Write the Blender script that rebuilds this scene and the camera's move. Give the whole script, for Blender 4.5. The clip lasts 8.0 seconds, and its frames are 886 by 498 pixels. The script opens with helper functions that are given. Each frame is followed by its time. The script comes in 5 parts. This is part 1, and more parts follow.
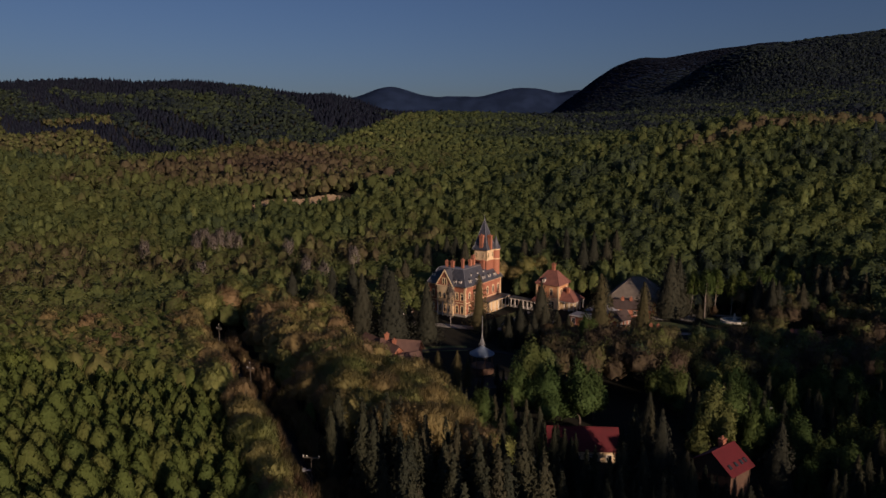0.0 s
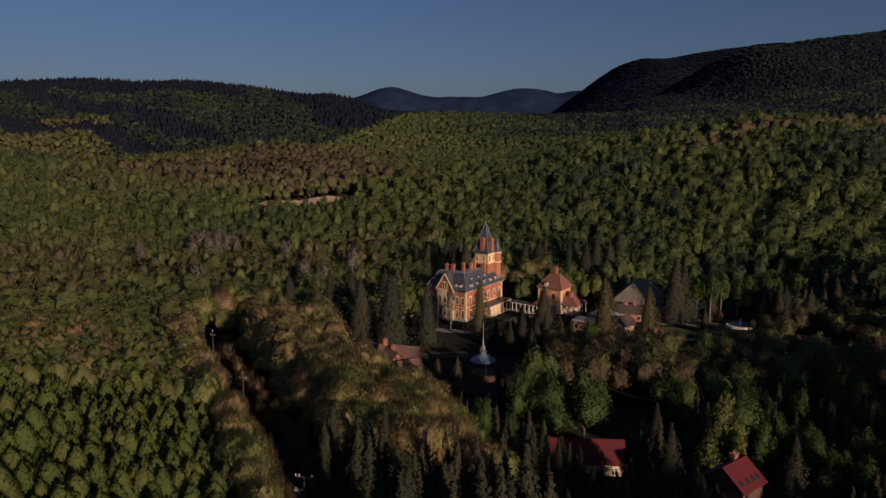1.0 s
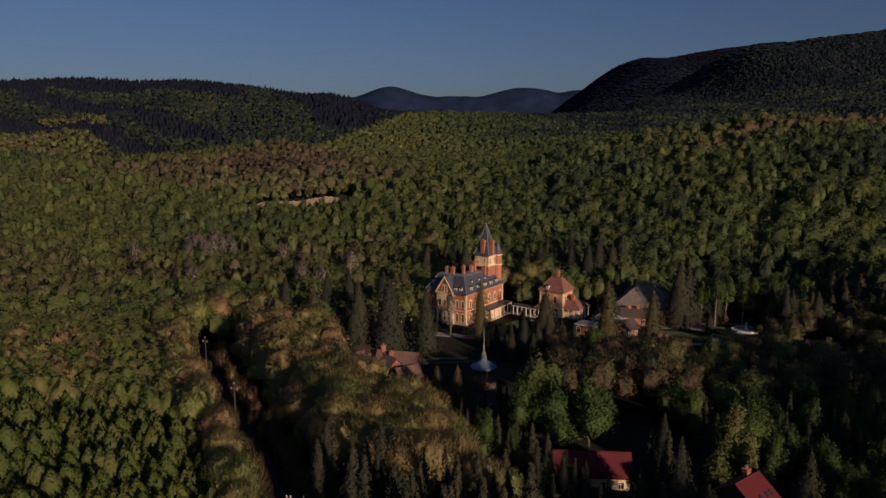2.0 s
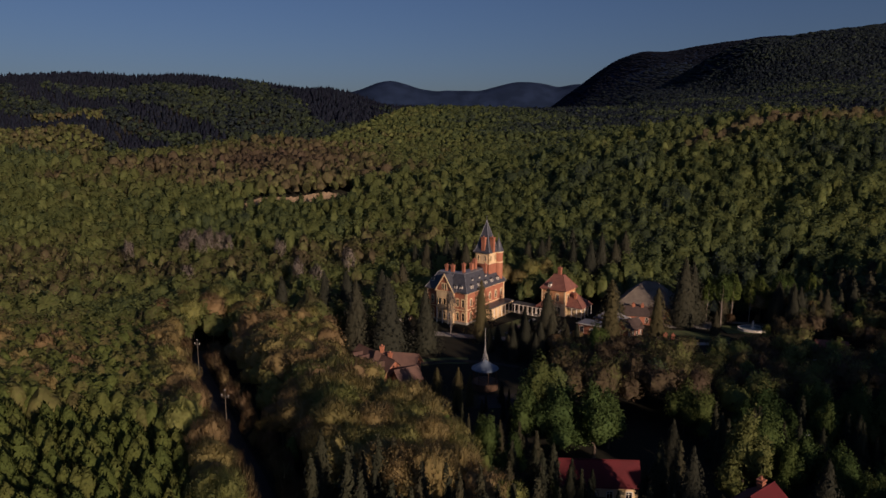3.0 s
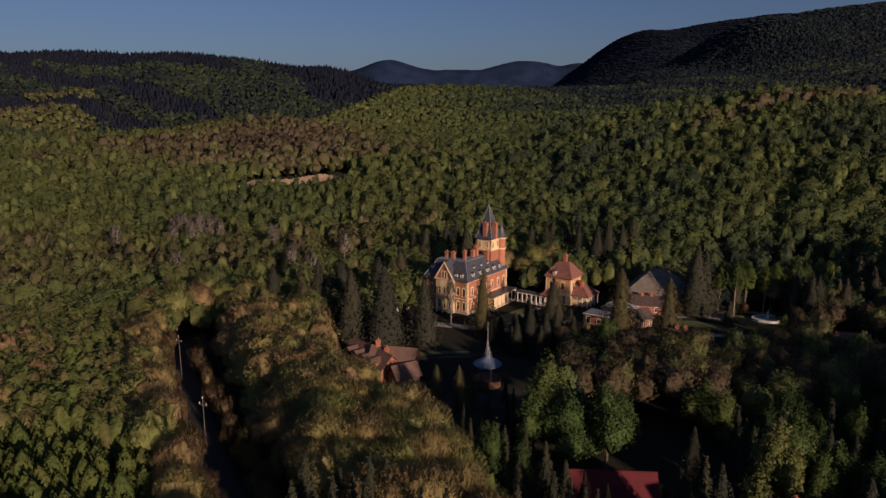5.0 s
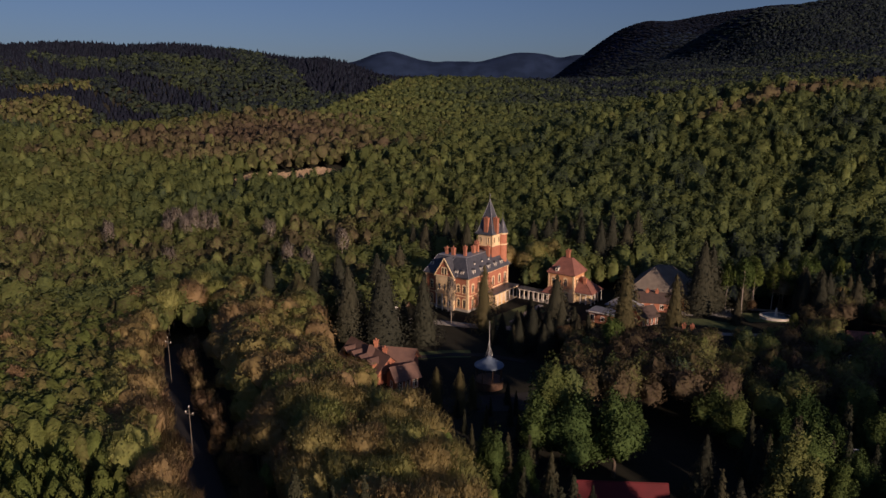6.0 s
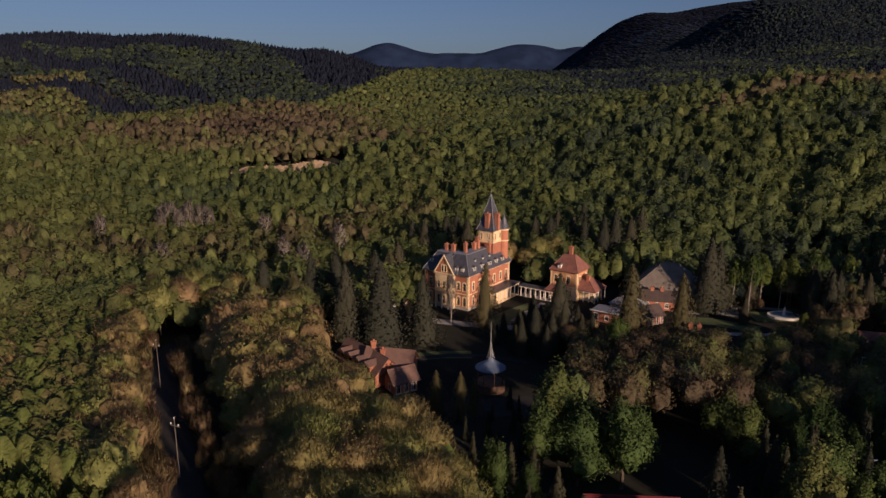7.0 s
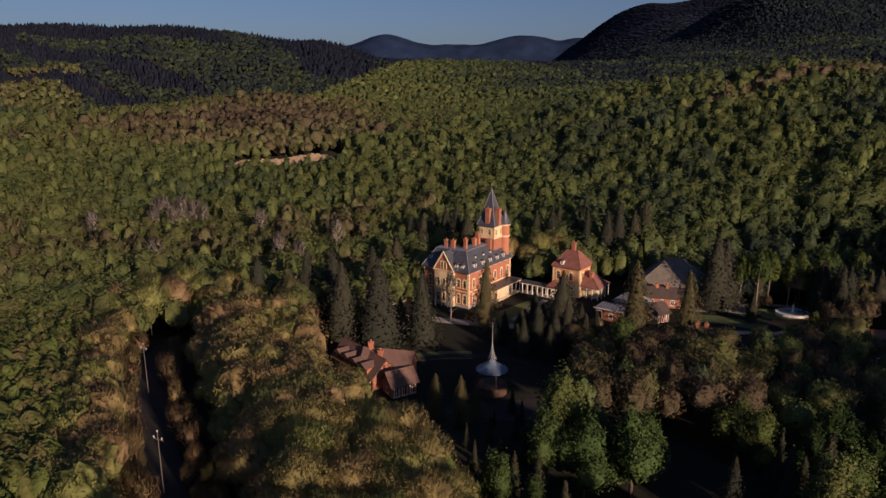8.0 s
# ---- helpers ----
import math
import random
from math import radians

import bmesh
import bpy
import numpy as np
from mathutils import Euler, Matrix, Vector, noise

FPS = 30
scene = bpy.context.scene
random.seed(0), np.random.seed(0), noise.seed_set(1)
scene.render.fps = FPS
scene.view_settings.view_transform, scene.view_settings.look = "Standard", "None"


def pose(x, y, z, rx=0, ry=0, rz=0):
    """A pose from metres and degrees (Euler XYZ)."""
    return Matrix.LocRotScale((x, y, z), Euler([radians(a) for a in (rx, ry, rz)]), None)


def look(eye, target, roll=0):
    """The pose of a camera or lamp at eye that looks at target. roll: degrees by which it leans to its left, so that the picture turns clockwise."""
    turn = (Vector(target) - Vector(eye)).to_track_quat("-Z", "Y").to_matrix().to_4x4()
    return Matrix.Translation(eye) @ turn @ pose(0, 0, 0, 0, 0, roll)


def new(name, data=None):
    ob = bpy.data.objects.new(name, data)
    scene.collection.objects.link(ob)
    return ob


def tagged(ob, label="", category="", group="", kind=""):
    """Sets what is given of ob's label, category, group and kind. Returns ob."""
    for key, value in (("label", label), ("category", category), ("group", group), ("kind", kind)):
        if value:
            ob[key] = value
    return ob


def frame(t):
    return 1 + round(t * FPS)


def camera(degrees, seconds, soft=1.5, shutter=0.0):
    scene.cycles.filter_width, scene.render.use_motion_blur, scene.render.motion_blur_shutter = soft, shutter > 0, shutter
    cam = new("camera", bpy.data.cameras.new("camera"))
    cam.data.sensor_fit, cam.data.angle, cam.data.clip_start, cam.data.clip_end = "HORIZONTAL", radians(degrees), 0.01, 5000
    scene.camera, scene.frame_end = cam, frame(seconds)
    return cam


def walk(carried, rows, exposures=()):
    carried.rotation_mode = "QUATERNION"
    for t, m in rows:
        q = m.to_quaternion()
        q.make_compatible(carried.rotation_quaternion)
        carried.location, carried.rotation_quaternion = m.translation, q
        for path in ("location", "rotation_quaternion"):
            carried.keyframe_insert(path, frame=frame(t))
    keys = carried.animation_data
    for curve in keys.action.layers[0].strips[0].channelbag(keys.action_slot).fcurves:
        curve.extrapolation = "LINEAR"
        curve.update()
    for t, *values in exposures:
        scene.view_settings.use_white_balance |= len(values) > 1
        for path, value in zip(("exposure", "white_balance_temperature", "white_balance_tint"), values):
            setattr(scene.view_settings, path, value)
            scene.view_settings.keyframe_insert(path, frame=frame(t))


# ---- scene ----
cam = camera(67.0, 8.0, 1.5)
PATH = [
    (0, (-0.091, 2.728, 66.557), (-0.067, 4.699, 66.221), 0.0),
    (0.5, (-0.026, 4.944, 66.635), (-0.003, 6.916, 66.3), 0.1),
    (1, (-0.008, 7.458, 66.783), (0.015, 9.429, 66.448), 0.1),
    (1.5, (0.106, 9.849, 66.94), (0.129, 11.82, 66.606), 0.1),
    (3, (0.061, 17.765, 67.069), (0.086, 19.734, 66.717), 0.0),
    (3.5, (0.002, 20.472, 67.061), (0.027, 22.438, 66.696), 0.0),
    (4, (0.127, 23.449, 66.992), (0.151, 25.411, 66.607), 0.0),
    (4.5, (0.149, 26.24, 67.023), (0.174, 28.2, 66.625), 0.0),
    (6, (0.212, 35.03, 66.959), (0.238, 36.983, 66.527), -0.0),
    (6.5, (0.152, 37.858, 67.015), (0.179, 39.808, 66.573), 0.0),
    (7, (0.046, 40.915, 67.036), (0.075, 42.862, 66.582), 0.1),
    (7.5, (0.032, 43.681, 66.946), (0.062, 45.626, 66.482), 0.0),
    (8, (0.08, 46.714, 66.975), (0.111, 48.656, 66.498), 0.0),
]
walk(cam, [(t, look(eye, target, roll)) for t, eye, target, roll in PATH],
     [(0.0, -0.18, 5770, 29), (1.5, -0.16, 5770, 29), (3.5, -0.07, 5790, 30), (4.5, 0.04, 5810, 31.5), (6.5, 0.22, 5810, 31.5), (8.0, 0.38, 5810, 32)])

# ---------------------------------------------------------------- light
SUN_AZ = math.atan2(0.57, -0.82)        # clockwise from +y
SUN_EL = radians(15)
world = bpy.data.worlds.new("evening_sky")
scene.world = world
world.use_nodes = True
wn = world.node_tree
sky = wn.nodes.new("ShaderNodeTexSky")
sky.sky_type = "NISHITA"
sky.sun_disc = False
sky.sun_elevation = SUN_EL
sky.sun_rotation = SUN_AZ
sky.altitude = 300
sky.dust_density = 1.6
sky.air_density = 1.0
sky.ozone_density = 3.6
wn.links.new(sky.outputs[0], wn.nodes["Background"].inputs[0])
wn.nodes["Background"].inputs[1].default_value = 0.040

sun_data = bpy.data.lights.new("sun", "SUN")
sun_data.energy = 4.5
sun_data.angle = radians(1.5)
sun_data.color = (1.0, 0.74, 0.44)
sun = new("sun", sun_data)
to_sun = Vector((math.sin(SUN_AZ) * math.cos(SUN_EL), math.cos(SUN_AZ) * math.cos(SUN_EL), math.sin(SUN_EL)))
sun.matrix_world = look(to_sun * 900, (0, 0, 0))


# ---------------------------------------------------------------- materials
def mat(name, col, col2=None, rough=0.8, scale=1.0, fine=12.0, bump=0.2, metal=0.0, vary="", dist=0.05):
    """Two-scale mottled surface. vary: 'object' mixes by Object Info's Random."""
    m = bpy.data.materials.new(name)
    m.use_nodes = True
    nt = m.node_tree
    n, l = nt.nodes, nt.links
    bs = n["Principled BSDF"]
    bs.inputs["Roughness"].default_value = rough
    bs.inputs["Metallic"].default_value = metal
    col2 = col2 or tuple(c * 0.7 for c in col)
    tc = n.new("ShaderNodeTexCoord")
    a = n.new("ShaderNodeTexNoise")
    a.inputs["Scale"].default_value = scale
    a.inputs["Detail"].default_value = 4
    b = n.new("ShaderNodeTexNoise")
    b.inputs["Scale"].default_value = fine
    b.inputs["Detail"].default_value = 3
    l.new(tc.outputs["Object"], a.inputs["Vector"])
    l.new(tc.outputs["Object"], b.inputs["Vector"])
    add = n.new("ShaderNodeMath")
    add.operation = "MULTIPLY_ADD"
    add.inputs[1].default_value = 0.45
    l.new(b.outputs[0], add.inputs[0])
    l.new(a.outputs[0], add.inputs[2])
    last = add.outputs[0]
    if vary:
        oi = n.new("ShaderNodeObjectInfo")
        ad = n.new("ShaderNodeMath")
        ad.operation = "MULTIPLY_ADD"
        ad.inputs[1].default_value = 0.5
        l.new(oi.outputs["Random"], ad.inputs[0])
        l.new(last, ad.inputs[2])
        sb = n.new("ShaderNodeMath")
        sb.operation = "SUBTRACT"
        sb.inputs[1].default_value = 0.25
        l.new(ad.outputs[0], sb.inputs[0])
        last = sb.outputs[0]
    ramp = n.new("ShaderNodeValToRGB")
    ramp.color_ramp.elements[0].position, ramp.color_ramp.elements[1].position = 0.45, 1.0
    ramp.color_ramp.elements[0].color = (*col2, 1)
    ramp.color_ramp.elements[1].color = (*col, 1)
    l.new(last, ramp.inputs[0])
    l.new(ramp.outputs[0], bs.inputs["Base Color"])
    if bump:
        bp = n.new("ShaderNodeBump")
        bp.inputs["Strength"].default_value = bump
        bp.inputs["Distance"].default_value = dist
        l.new(b.outputs[0], bp.inputs["Height"])
        l.new(bp.outputs[0], bs.inputs["Normal"])
    return m


def leaf_mat(name, stops, stuff=False, glow=0.3, tufts=3.0, relief=1.0):
    """Foliage: a ramp of species tints, picked tree by tree, with fine mottling, and some light let through."""
    m = bpy.data.materials.new(name)
    m.use_nodes = True
    nt = m.node_tree
    n, l = nt.nodes, nt.links
    bs = n["Principled BSDF"]
    bs.inputs["Roughness"].default_value = 0.7
    bs.inputs["Specular IOR Level"].default_value = 0.05
    if stuff:
        src = n.new("ShaderNodeAttribute")
        src.attribute_name = "tint"
        pick = src.outputs["Fac"]
    else:
        src = n.new("ShaderNodeObjectInfo")
        pick = src.outputs["Random"]
    geo = n.new("ShaderNodeNewGeometry")
    mix = n.new("ShaderNodeMath")
    mix.operation = "MULTIPLY_ADD"
    mix.inputs[1].default_value = 0.10
    l.new(geo.outputs["Random Per Island"], mix.inputs[0])
    l.new(pick, mix.inputs[2])
    sub = n.new("ShaderNodeMath")
    sub.operation = "SUBTRACT"
    sub.inputs[1].default_value = 0.05
    l.new(mix.outputs[0], sub.inputs[0])
    ramp = n.new("ShaderNodeValToRGB")
    els = ramp.color_ramp.elements
    while len(els) < len(stops):
        els.new(0.5)
    for e, (p, c) in zip(els, stops):
        e.position, e.color = p, (*c, 1)
    tc = n.new("ShaderNodeTexCoord")
    tuft = n.new("ShaderNodeTexNoise")
    tuft.inputs["Scale"].default_value = tufts
    tuft.inputs["Detail"].default_value = 3
    l.new(tc.outputs["Object"], tuft.inputs["Vector"])
    shift = n.new("ShaderNodeMath")
    shift.operation = "MULTIPLY_ADD"
    shift.inputs[1].default_value = 0.5
    l.new(tuft.outputs[0], shift.inputs[0])
    l.new(sub.outputs[0], shift.inputs[2])
    back = n.new("ShaderNodeMath")
    back.operation = "SUBTRACT"
    back.inputs[1].default_value = 0.25
    l.new(shift.outputs[0], back.inputs[0])
    l.new(back.outputs[0], ramp.inputs[0])
    bump = n.new("ShaderNodeBump")
    bump.inputs["Strength"].default_value = relief
    bump.inputs["Distance"].default_value = 1.1 / tufts
    l.new(tuft.outputs[0], bump.inputs["Height"])
    l.new(bump.outputs[0], bs.inputs["Normal"])
    l.new(ramp.outputs[0], bs.inputs["Base Color"])
    tr = n.new("ShaderNodeBsdfTranslucent")
    l.new(ramp.outputs[0], tr.inputs["Color"])
    ms = n.new("ShaderNodeMixShader")
    ms.inputs[0].default_value = glow
    l.new(bs.outputs[0], ms.inputs[1])
    l.new(tr.outputs[0], ms.inputs[2])
    l.new(ms.outputs[0], n["Material Output"].inputs["Surface"])
    return m


GREENS = [(0.0, (0.050, 0.090, 0.030)), (0.35, (0.078, 0.126, 0.040)), (0.7, (0.112, 0.158, 0.046)), (1.0, (0.146, 0.164, 0.056))]
FRESH = [(0.0, (0.075, 0.120, 0.035)), (0.35, (0.114, 0.166, 0.044)), (0.7, (0.161, 0.209, 0.051)), (1.0, (0.208, 0.218, 0.064))]
BROWNS = [(0.0, (0.372, 0.264, 0.142)), (0.45, (0.386, 0.320, 0.134)), (1.0, (0.312, 0.348, 0.112))]
DARKS = [(0.0, (0.038, 0.042, 0.032)), (0.5, (0.052, 0.055, 0.038)), (1.0, (0.078, 0.073, 0.045))]
FIRS = [(0.0, (0.038, 0.044, 0.030)), (0.5, (0.050, 0.055, 0.034)), (1.0, (0.068, 0.066, 0.040))]
PINES = [(0.0, (0.082, 0.114, 0.031)), (0.5, (0.103, 0.136, 0.035)), (1.0, (0.126, 0.143, 0.041))]
M_LEAF = leaf_mat("spring_leaves", GREENS)
M_FRESH = leaf_mat("fresh_leaves", FRESH)
M_BUD = leaf_mat("budding_twigs", BROWNS, glow=0.5, tufts=3.6, relief=0.2)
M_SPRUCE = leaf_mat("spruce_needles", DARKS, glow=0.2)
M_FIR = leaf_mat("fir_needles", FIRS, glow=0.2)
M_OLIVE = leaf_mat("olive_needles", [(0.0, (0.110, 0.100, 0.050)), (0.5, (0.135, 0.125, 0.058)), (1.0, (0.150, 0.125, 0.066))], glow=0.35)
M_PINE = leaf_mat("larch_needles", PINES)
M_BRUSH = leaf_mat("dry_brush_twigs", [(0.0, (0.25, 0.165, 0.100)), (0.5, (0.265, 0.196, 0.100)), (1.0, (0.25, 0.218, 0.096))], glow=0.28, tufts=3.6, relief=0.4)
# the two darkest stops carry the blue haze of the far stands
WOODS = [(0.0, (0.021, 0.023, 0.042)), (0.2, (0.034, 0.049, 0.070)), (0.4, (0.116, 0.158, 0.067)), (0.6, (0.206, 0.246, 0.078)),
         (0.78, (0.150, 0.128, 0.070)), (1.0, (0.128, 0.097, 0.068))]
M_PLANTED = leaf_mat("plantation_needles", PINES, stuff=True, tufts=2.4)
M_BUDWOOD = leaf_mat("budding_wood", [(q, tuple(v * k for v, k in zip(c, (0.96, 0.94, 0.92)))) for q, c in BROWNS], stuff=True, glow=0.5, tufts=2.4, relief=0.2)
M_YOUNGWOOD = leaf_mat("young_wood_leaves", [(0.0, (0.122, 0.166, 0.044)), (0.55, (0.162, 0.190, 0.054)), (1.0, (0.206, 0.174, 0.076))], stuff=True, glow=0.3, tufts=2.0, relief=0.3)
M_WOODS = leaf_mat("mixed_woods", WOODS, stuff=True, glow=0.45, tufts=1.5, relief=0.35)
M_BARK = mat("bark", (0.13, 0.10, 0.07), (0.05, 0.04, 0.03), 0.9, 2, 20, 0.5)
M_PALEBARK = mat("pale_bark", (0.36, 0.32, 0.27), (0.15, 0.125, 0.10), 0.85, 3, 18, 0.3)
M_TWIGBARK = mat("twig_bark", (0.30, 0.25, 0.18), (0.15, 0.12, 0.085), 0.9, 3, 18, 0.3)
M_GROUND = mat("forest_floor", (0.038, 0.038, 0.028), (0.022, 0.022, 0.018), 0.95, 0.03, 0.6, 0.3)
# the far mountains, where single trees no longer show, take their woods' colour with blue haze painted in
gn, gl = M_GROUND.node_tree.nodes, M_GROUND.node_tree.links
floor_ramp = gn["Principled BSDF"].inputs["Base Color"].links[0].from_socket
gpos = gn.new("ShaderNodeSeparateXYZ")
gl.new(next(q for q in gn if q.type == "TEX_COORD").outputs["Object"], gpos.inputs[0])
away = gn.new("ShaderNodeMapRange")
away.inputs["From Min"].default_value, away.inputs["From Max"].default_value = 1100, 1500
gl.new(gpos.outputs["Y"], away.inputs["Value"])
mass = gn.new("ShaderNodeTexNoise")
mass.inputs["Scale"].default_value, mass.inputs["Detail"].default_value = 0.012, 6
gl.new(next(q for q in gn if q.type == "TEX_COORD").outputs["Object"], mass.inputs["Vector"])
hazy_wood_ramp = gn.new("ShaderNodeValToRGB")
hazy_wood_ramp.color_ramp.elements[0].position, hazy_wood_ramp.color_ramp.elements[0].color = 0.40, (0.012, 0.022, 0.050, 1)
hazy_wood_ramp.color_ramp.elements[1].position, hazy_wood_ramp.color_ramp.elements[1].color = 0.62, (0.018, 0.032, 0.072, 1)
gl.new(mass.outputs[0], hazy_wood_ramp.inputs[0])
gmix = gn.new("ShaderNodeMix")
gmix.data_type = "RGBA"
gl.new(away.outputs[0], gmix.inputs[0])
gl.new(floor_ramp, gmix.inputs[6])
gl.new(hazy_wood_ramp.outputs[0], gmix.inputs[7])
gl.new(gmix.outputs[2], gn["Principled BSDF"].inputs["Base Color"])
gn["Principled BSDF"].inputs["Specular IOR Level"].default_value = 0.05


# ---------------------------------------------------------------- small mesh tools
def mesh_of(name, verts, tris, material, tint=None, normals=None):
    me = bpy.data.meshes.new(name)
    verts, tris = np.asarray(verts, np.float32), np.asarray(tris, np.int32)
    me.vertices.add(len(verts))
    me.vertices.foreach_set("co", verts.ravel())
    me.loops.add(tris.size)
    me.loops.foreach_set("vertex_index", tris.ravel())
    me.polygons.add(len(tris))
    me.polygons.foreach_set("loop_start", np.arange(0, tris.size, 3, dtype=np.int32))
    me.polygons.foreach_set("loop_total", np.full(len(tris), 3, dtype=np.int32))
    me.update(calc_edges=True)
    me.materials.append(material)
    if normals is not None:
        me.attributes.new("custom_normal", "FLOAT_VECTOR", "POINT").data.foreach_set("vector", np.asarray(normals, np.float32).ravel())
    if tint is not None:
        at = me.attributes.new("tint", "FLOAT", "POINT")
        at.data.foreach_set("value", np.asarray(tint, np.float32))
    return me


def bm_mesh(name, bm, material, smooth=False):
    me = bpy.data.meshes.new(name)
    bmesh.ops.recalc_face_normals(bm, faces=bm.faces)
    bm.to_mesh(me)
    bm.free()
    me.materials.append(material)
    if smooth:
        for p in me.polygons:
            p.use_smooth = True
    return me


def part(name, bm, material, parent=None, label="", at=None, smooth=False):
    """One mesh object from a bmesh or a mesh, under a thing or a part."""
    me = bm_mesh(name, bm, material, smooth) if isinstance(bm, bmesh.types.BMesh) else bm
    ob = new(name, me)
    if parent is not None:
        ob.parent = parent
    if at is not None:
        ob.matrix_local = at
    if label:
        ob["label"] = label
    return ob


def box(bm, x0, x1, y0, y1, z0, z1):
    vs = [bm.verts.new((x, y, z)) for z in (z0, z1) for x, y in ((x0, y0), (x1, y0), (x1, y1), (x0, y1))]
    for f in ((3, 2, 1, 0), (4, 5, 6, 7), (0, 1, 5, 4), (1, 2, 6, 5), (2, 3, 7, 6), (3, 0, 4, 7)):
        bm.faces.new([vs[i] for i in f])
    return vs


def boxes(*dims):
    bm = bmesh.new()
    for d in dims:
        box(bm, *d)
    return bm


def tube(bm, p, q, r0, r1, sides=6, caps=True):
    p, q = Vector(p), Vector(q)
    ax = (q - p).normalized()
    s = ax.orthogonal().normalized()
    t = ax.cross(s)
    rings = []
    for c, r in ((p, r0), (q, r1)):
        rings.append([bm.verts.new(c + (s * math.cos(a) + t * math.sin(a)) * r) for a in [2 * math.pi * i / sides for i in range(sides)]])
    for i in range(sides):
        bm.faces.new((rings[0][i], rings[0][(i + 1) % sides], rings[1][(i + 1) % sides], rings[1][i]))
    if caps:
        bm.faces.new(rings[0][::-1])
        bm.faces.new(rings[1])


def lathe(bm, prof, sides=16, cx=0.0, cy=0.0, turn=0.0):
    """Turned solid from (radius, height) pairs."""
    rings = []
    for r, z in prof:
        rings.append([bm.verts.new((cx + max(r, 0.004) * math.cos(turn + 2 * math.pi * i / sides), cy + max(r, 0.004) * math.sin(turn + 2 * math.pi * i / sides), z)) for i in range(sides)])
    for a, b in zip(rings, rings[1:]):
        for i in range(sides):
            bm.faces.new((a[i], a[(i + 1) % sides], b[(i + 1) % sides], b[i]))
    bm.faces.new(rings[0][::-1])
    bm.faces.new(rings[-1])


def thing(name, m, label, category, group="", kind=""):
    ob = new(name)
    ob.matrix_world = m
    ob.empty_display_size = 0.5
    return tagged(ob, label, category, group, kind)


# ---------------------------------------------------------------- lie of the land
def ss(a, b, v):
    t = np.clip((v - a) / (b - a), 0, 1)
    return t * t * (3 - 2 * t)


def hill(x, y, cx, cy, h, rx, ry, turn=0.0):
    c, s = math.cos(radians(turn)), math.sin(radians(turn))
    u, v = (x - cx) * c + (y - cy) * s, -(x - cx) * s + (y - cy) * c
    return h * np.exp(-(u / rx) ** 2 - (v / ry) ** 2)


def waves(x, y, size, seed):
    rs = np.random.RandomState(seed)
    out = 0
    for k in range(7):
        a, f, p = rs.uniform(0, 2 * math.pi), rs.uniform(0.6, 1.8) / size, rs.uniform(0, 6.28)
        out = out + np.sin((x * math.cos(a) + y * math.sin(a)) * f * 2 * math.pi + p)
    return out / 7


def soft_max(a, b, k=14.0):
    return k * np.logaddexp(a / k, b / k)


def height(x, y):
    x, y = np.asarray(x, float), np.asarray(y, float)
    z = hill(x, y, -75, 50, 34, 75, 95) + hill(x, y, -100, 150, 8, 45, 45)
    rise = 34 * ss(262, 480, y) + 50 * ss(580, 1050, y)                     # slope behind the castle
    crest = -172 + (y - 430) * 0.29                                         # its edge over the side valley
    rise = rise * (1 - 0.8 * ss(10, 210, crest - x) * ss(400, 540, y)) + hill(x, y, -185, 600, 14, 230, 62, 64)
    top = 86 + 29 * ss(-30, -160, x) + 18 * ss(-160, -340, x) + 8 * np.exp(-((x + 510) / 60) ** 2) - 5 * ss(-570, -680, x)                 # wooded ridge across the side valley
    ridge = top * np.exp(-((y - 985) / np.where(y < 985, 300, 380)) ** 2)
    z = z + soft_max(rise, ridge) - 14 * math.log(2) * np.exp(-(rise + ridge) / 28)
    z = z + hill(x, y, -345, 690, 16, 55, 120, -35) + hill(x, y, -215, 760, 10, 40, 110, -30) - hill(x, y, -262, 740, 9, 32, 110, -32)   # spurs and a hollow below it
    z = z + hill(x, y, 235, 420, 40, 150, 170) - hill(x, y, 150, 318, 5, 46, 9, 53)                             # wooded spur
    shoulder = 60 * ss(280, 480, x) + 100 * ss(470, 700, x) + 47 * ss(660, 1050, x)
    z = z + shoulder * np.exp(-((y - 1500) / np.where(y < 1500, 370, 420)) ** 2)   # near shoulder of the mountain
    flank = 265 * ss(295, 795, x) + 55 * ss(800, 1300, x) + 60 * ss(1300, 2200, x)
    z = z + flank * np.exp(-((y - 2600) / 520) ** 2)                       # far mountain
    z = z + hill(x, y, 0, 4250, 288, 2600, 380) + hill(x, y, -276, 4200, 66, 150, 260) + hill(x, y, 514, 4200, 62, 170, 260) + hill(x, y, 700, 4200, 36, 130, 260)
    z = z + hill(x, y, 187, 34, 47, 58, 80) + hill(x, y, 110, -30, 47, 30, 40)                              # unseen hills beside the valley, added towards the sun to shade it
    z = z * (1 - ss(-50, -22, x) * (1 - ss(128, 165, x)) * ss(158, 180, y) * (1 - ss(262, 292, y)))   # level park
    far = ss(300, 1400, np.hypot(x, y))
    return z + far * 8 * waves(x, y, 420, 3) + ss(250, 500, y) * 3 * waves(x, y, 110, 5)


def ground_z(x, y):
    return float(height(x, y))


def axis(lo, hi, n, k, mid=0.0):
    """Grid lines, close together near mid."""
    a, b = math.asinh((lo - mid) * k), math.asinh((hi - mid) * k)
    return mid + np.sinh(np.linspace(a, b, n)) / k


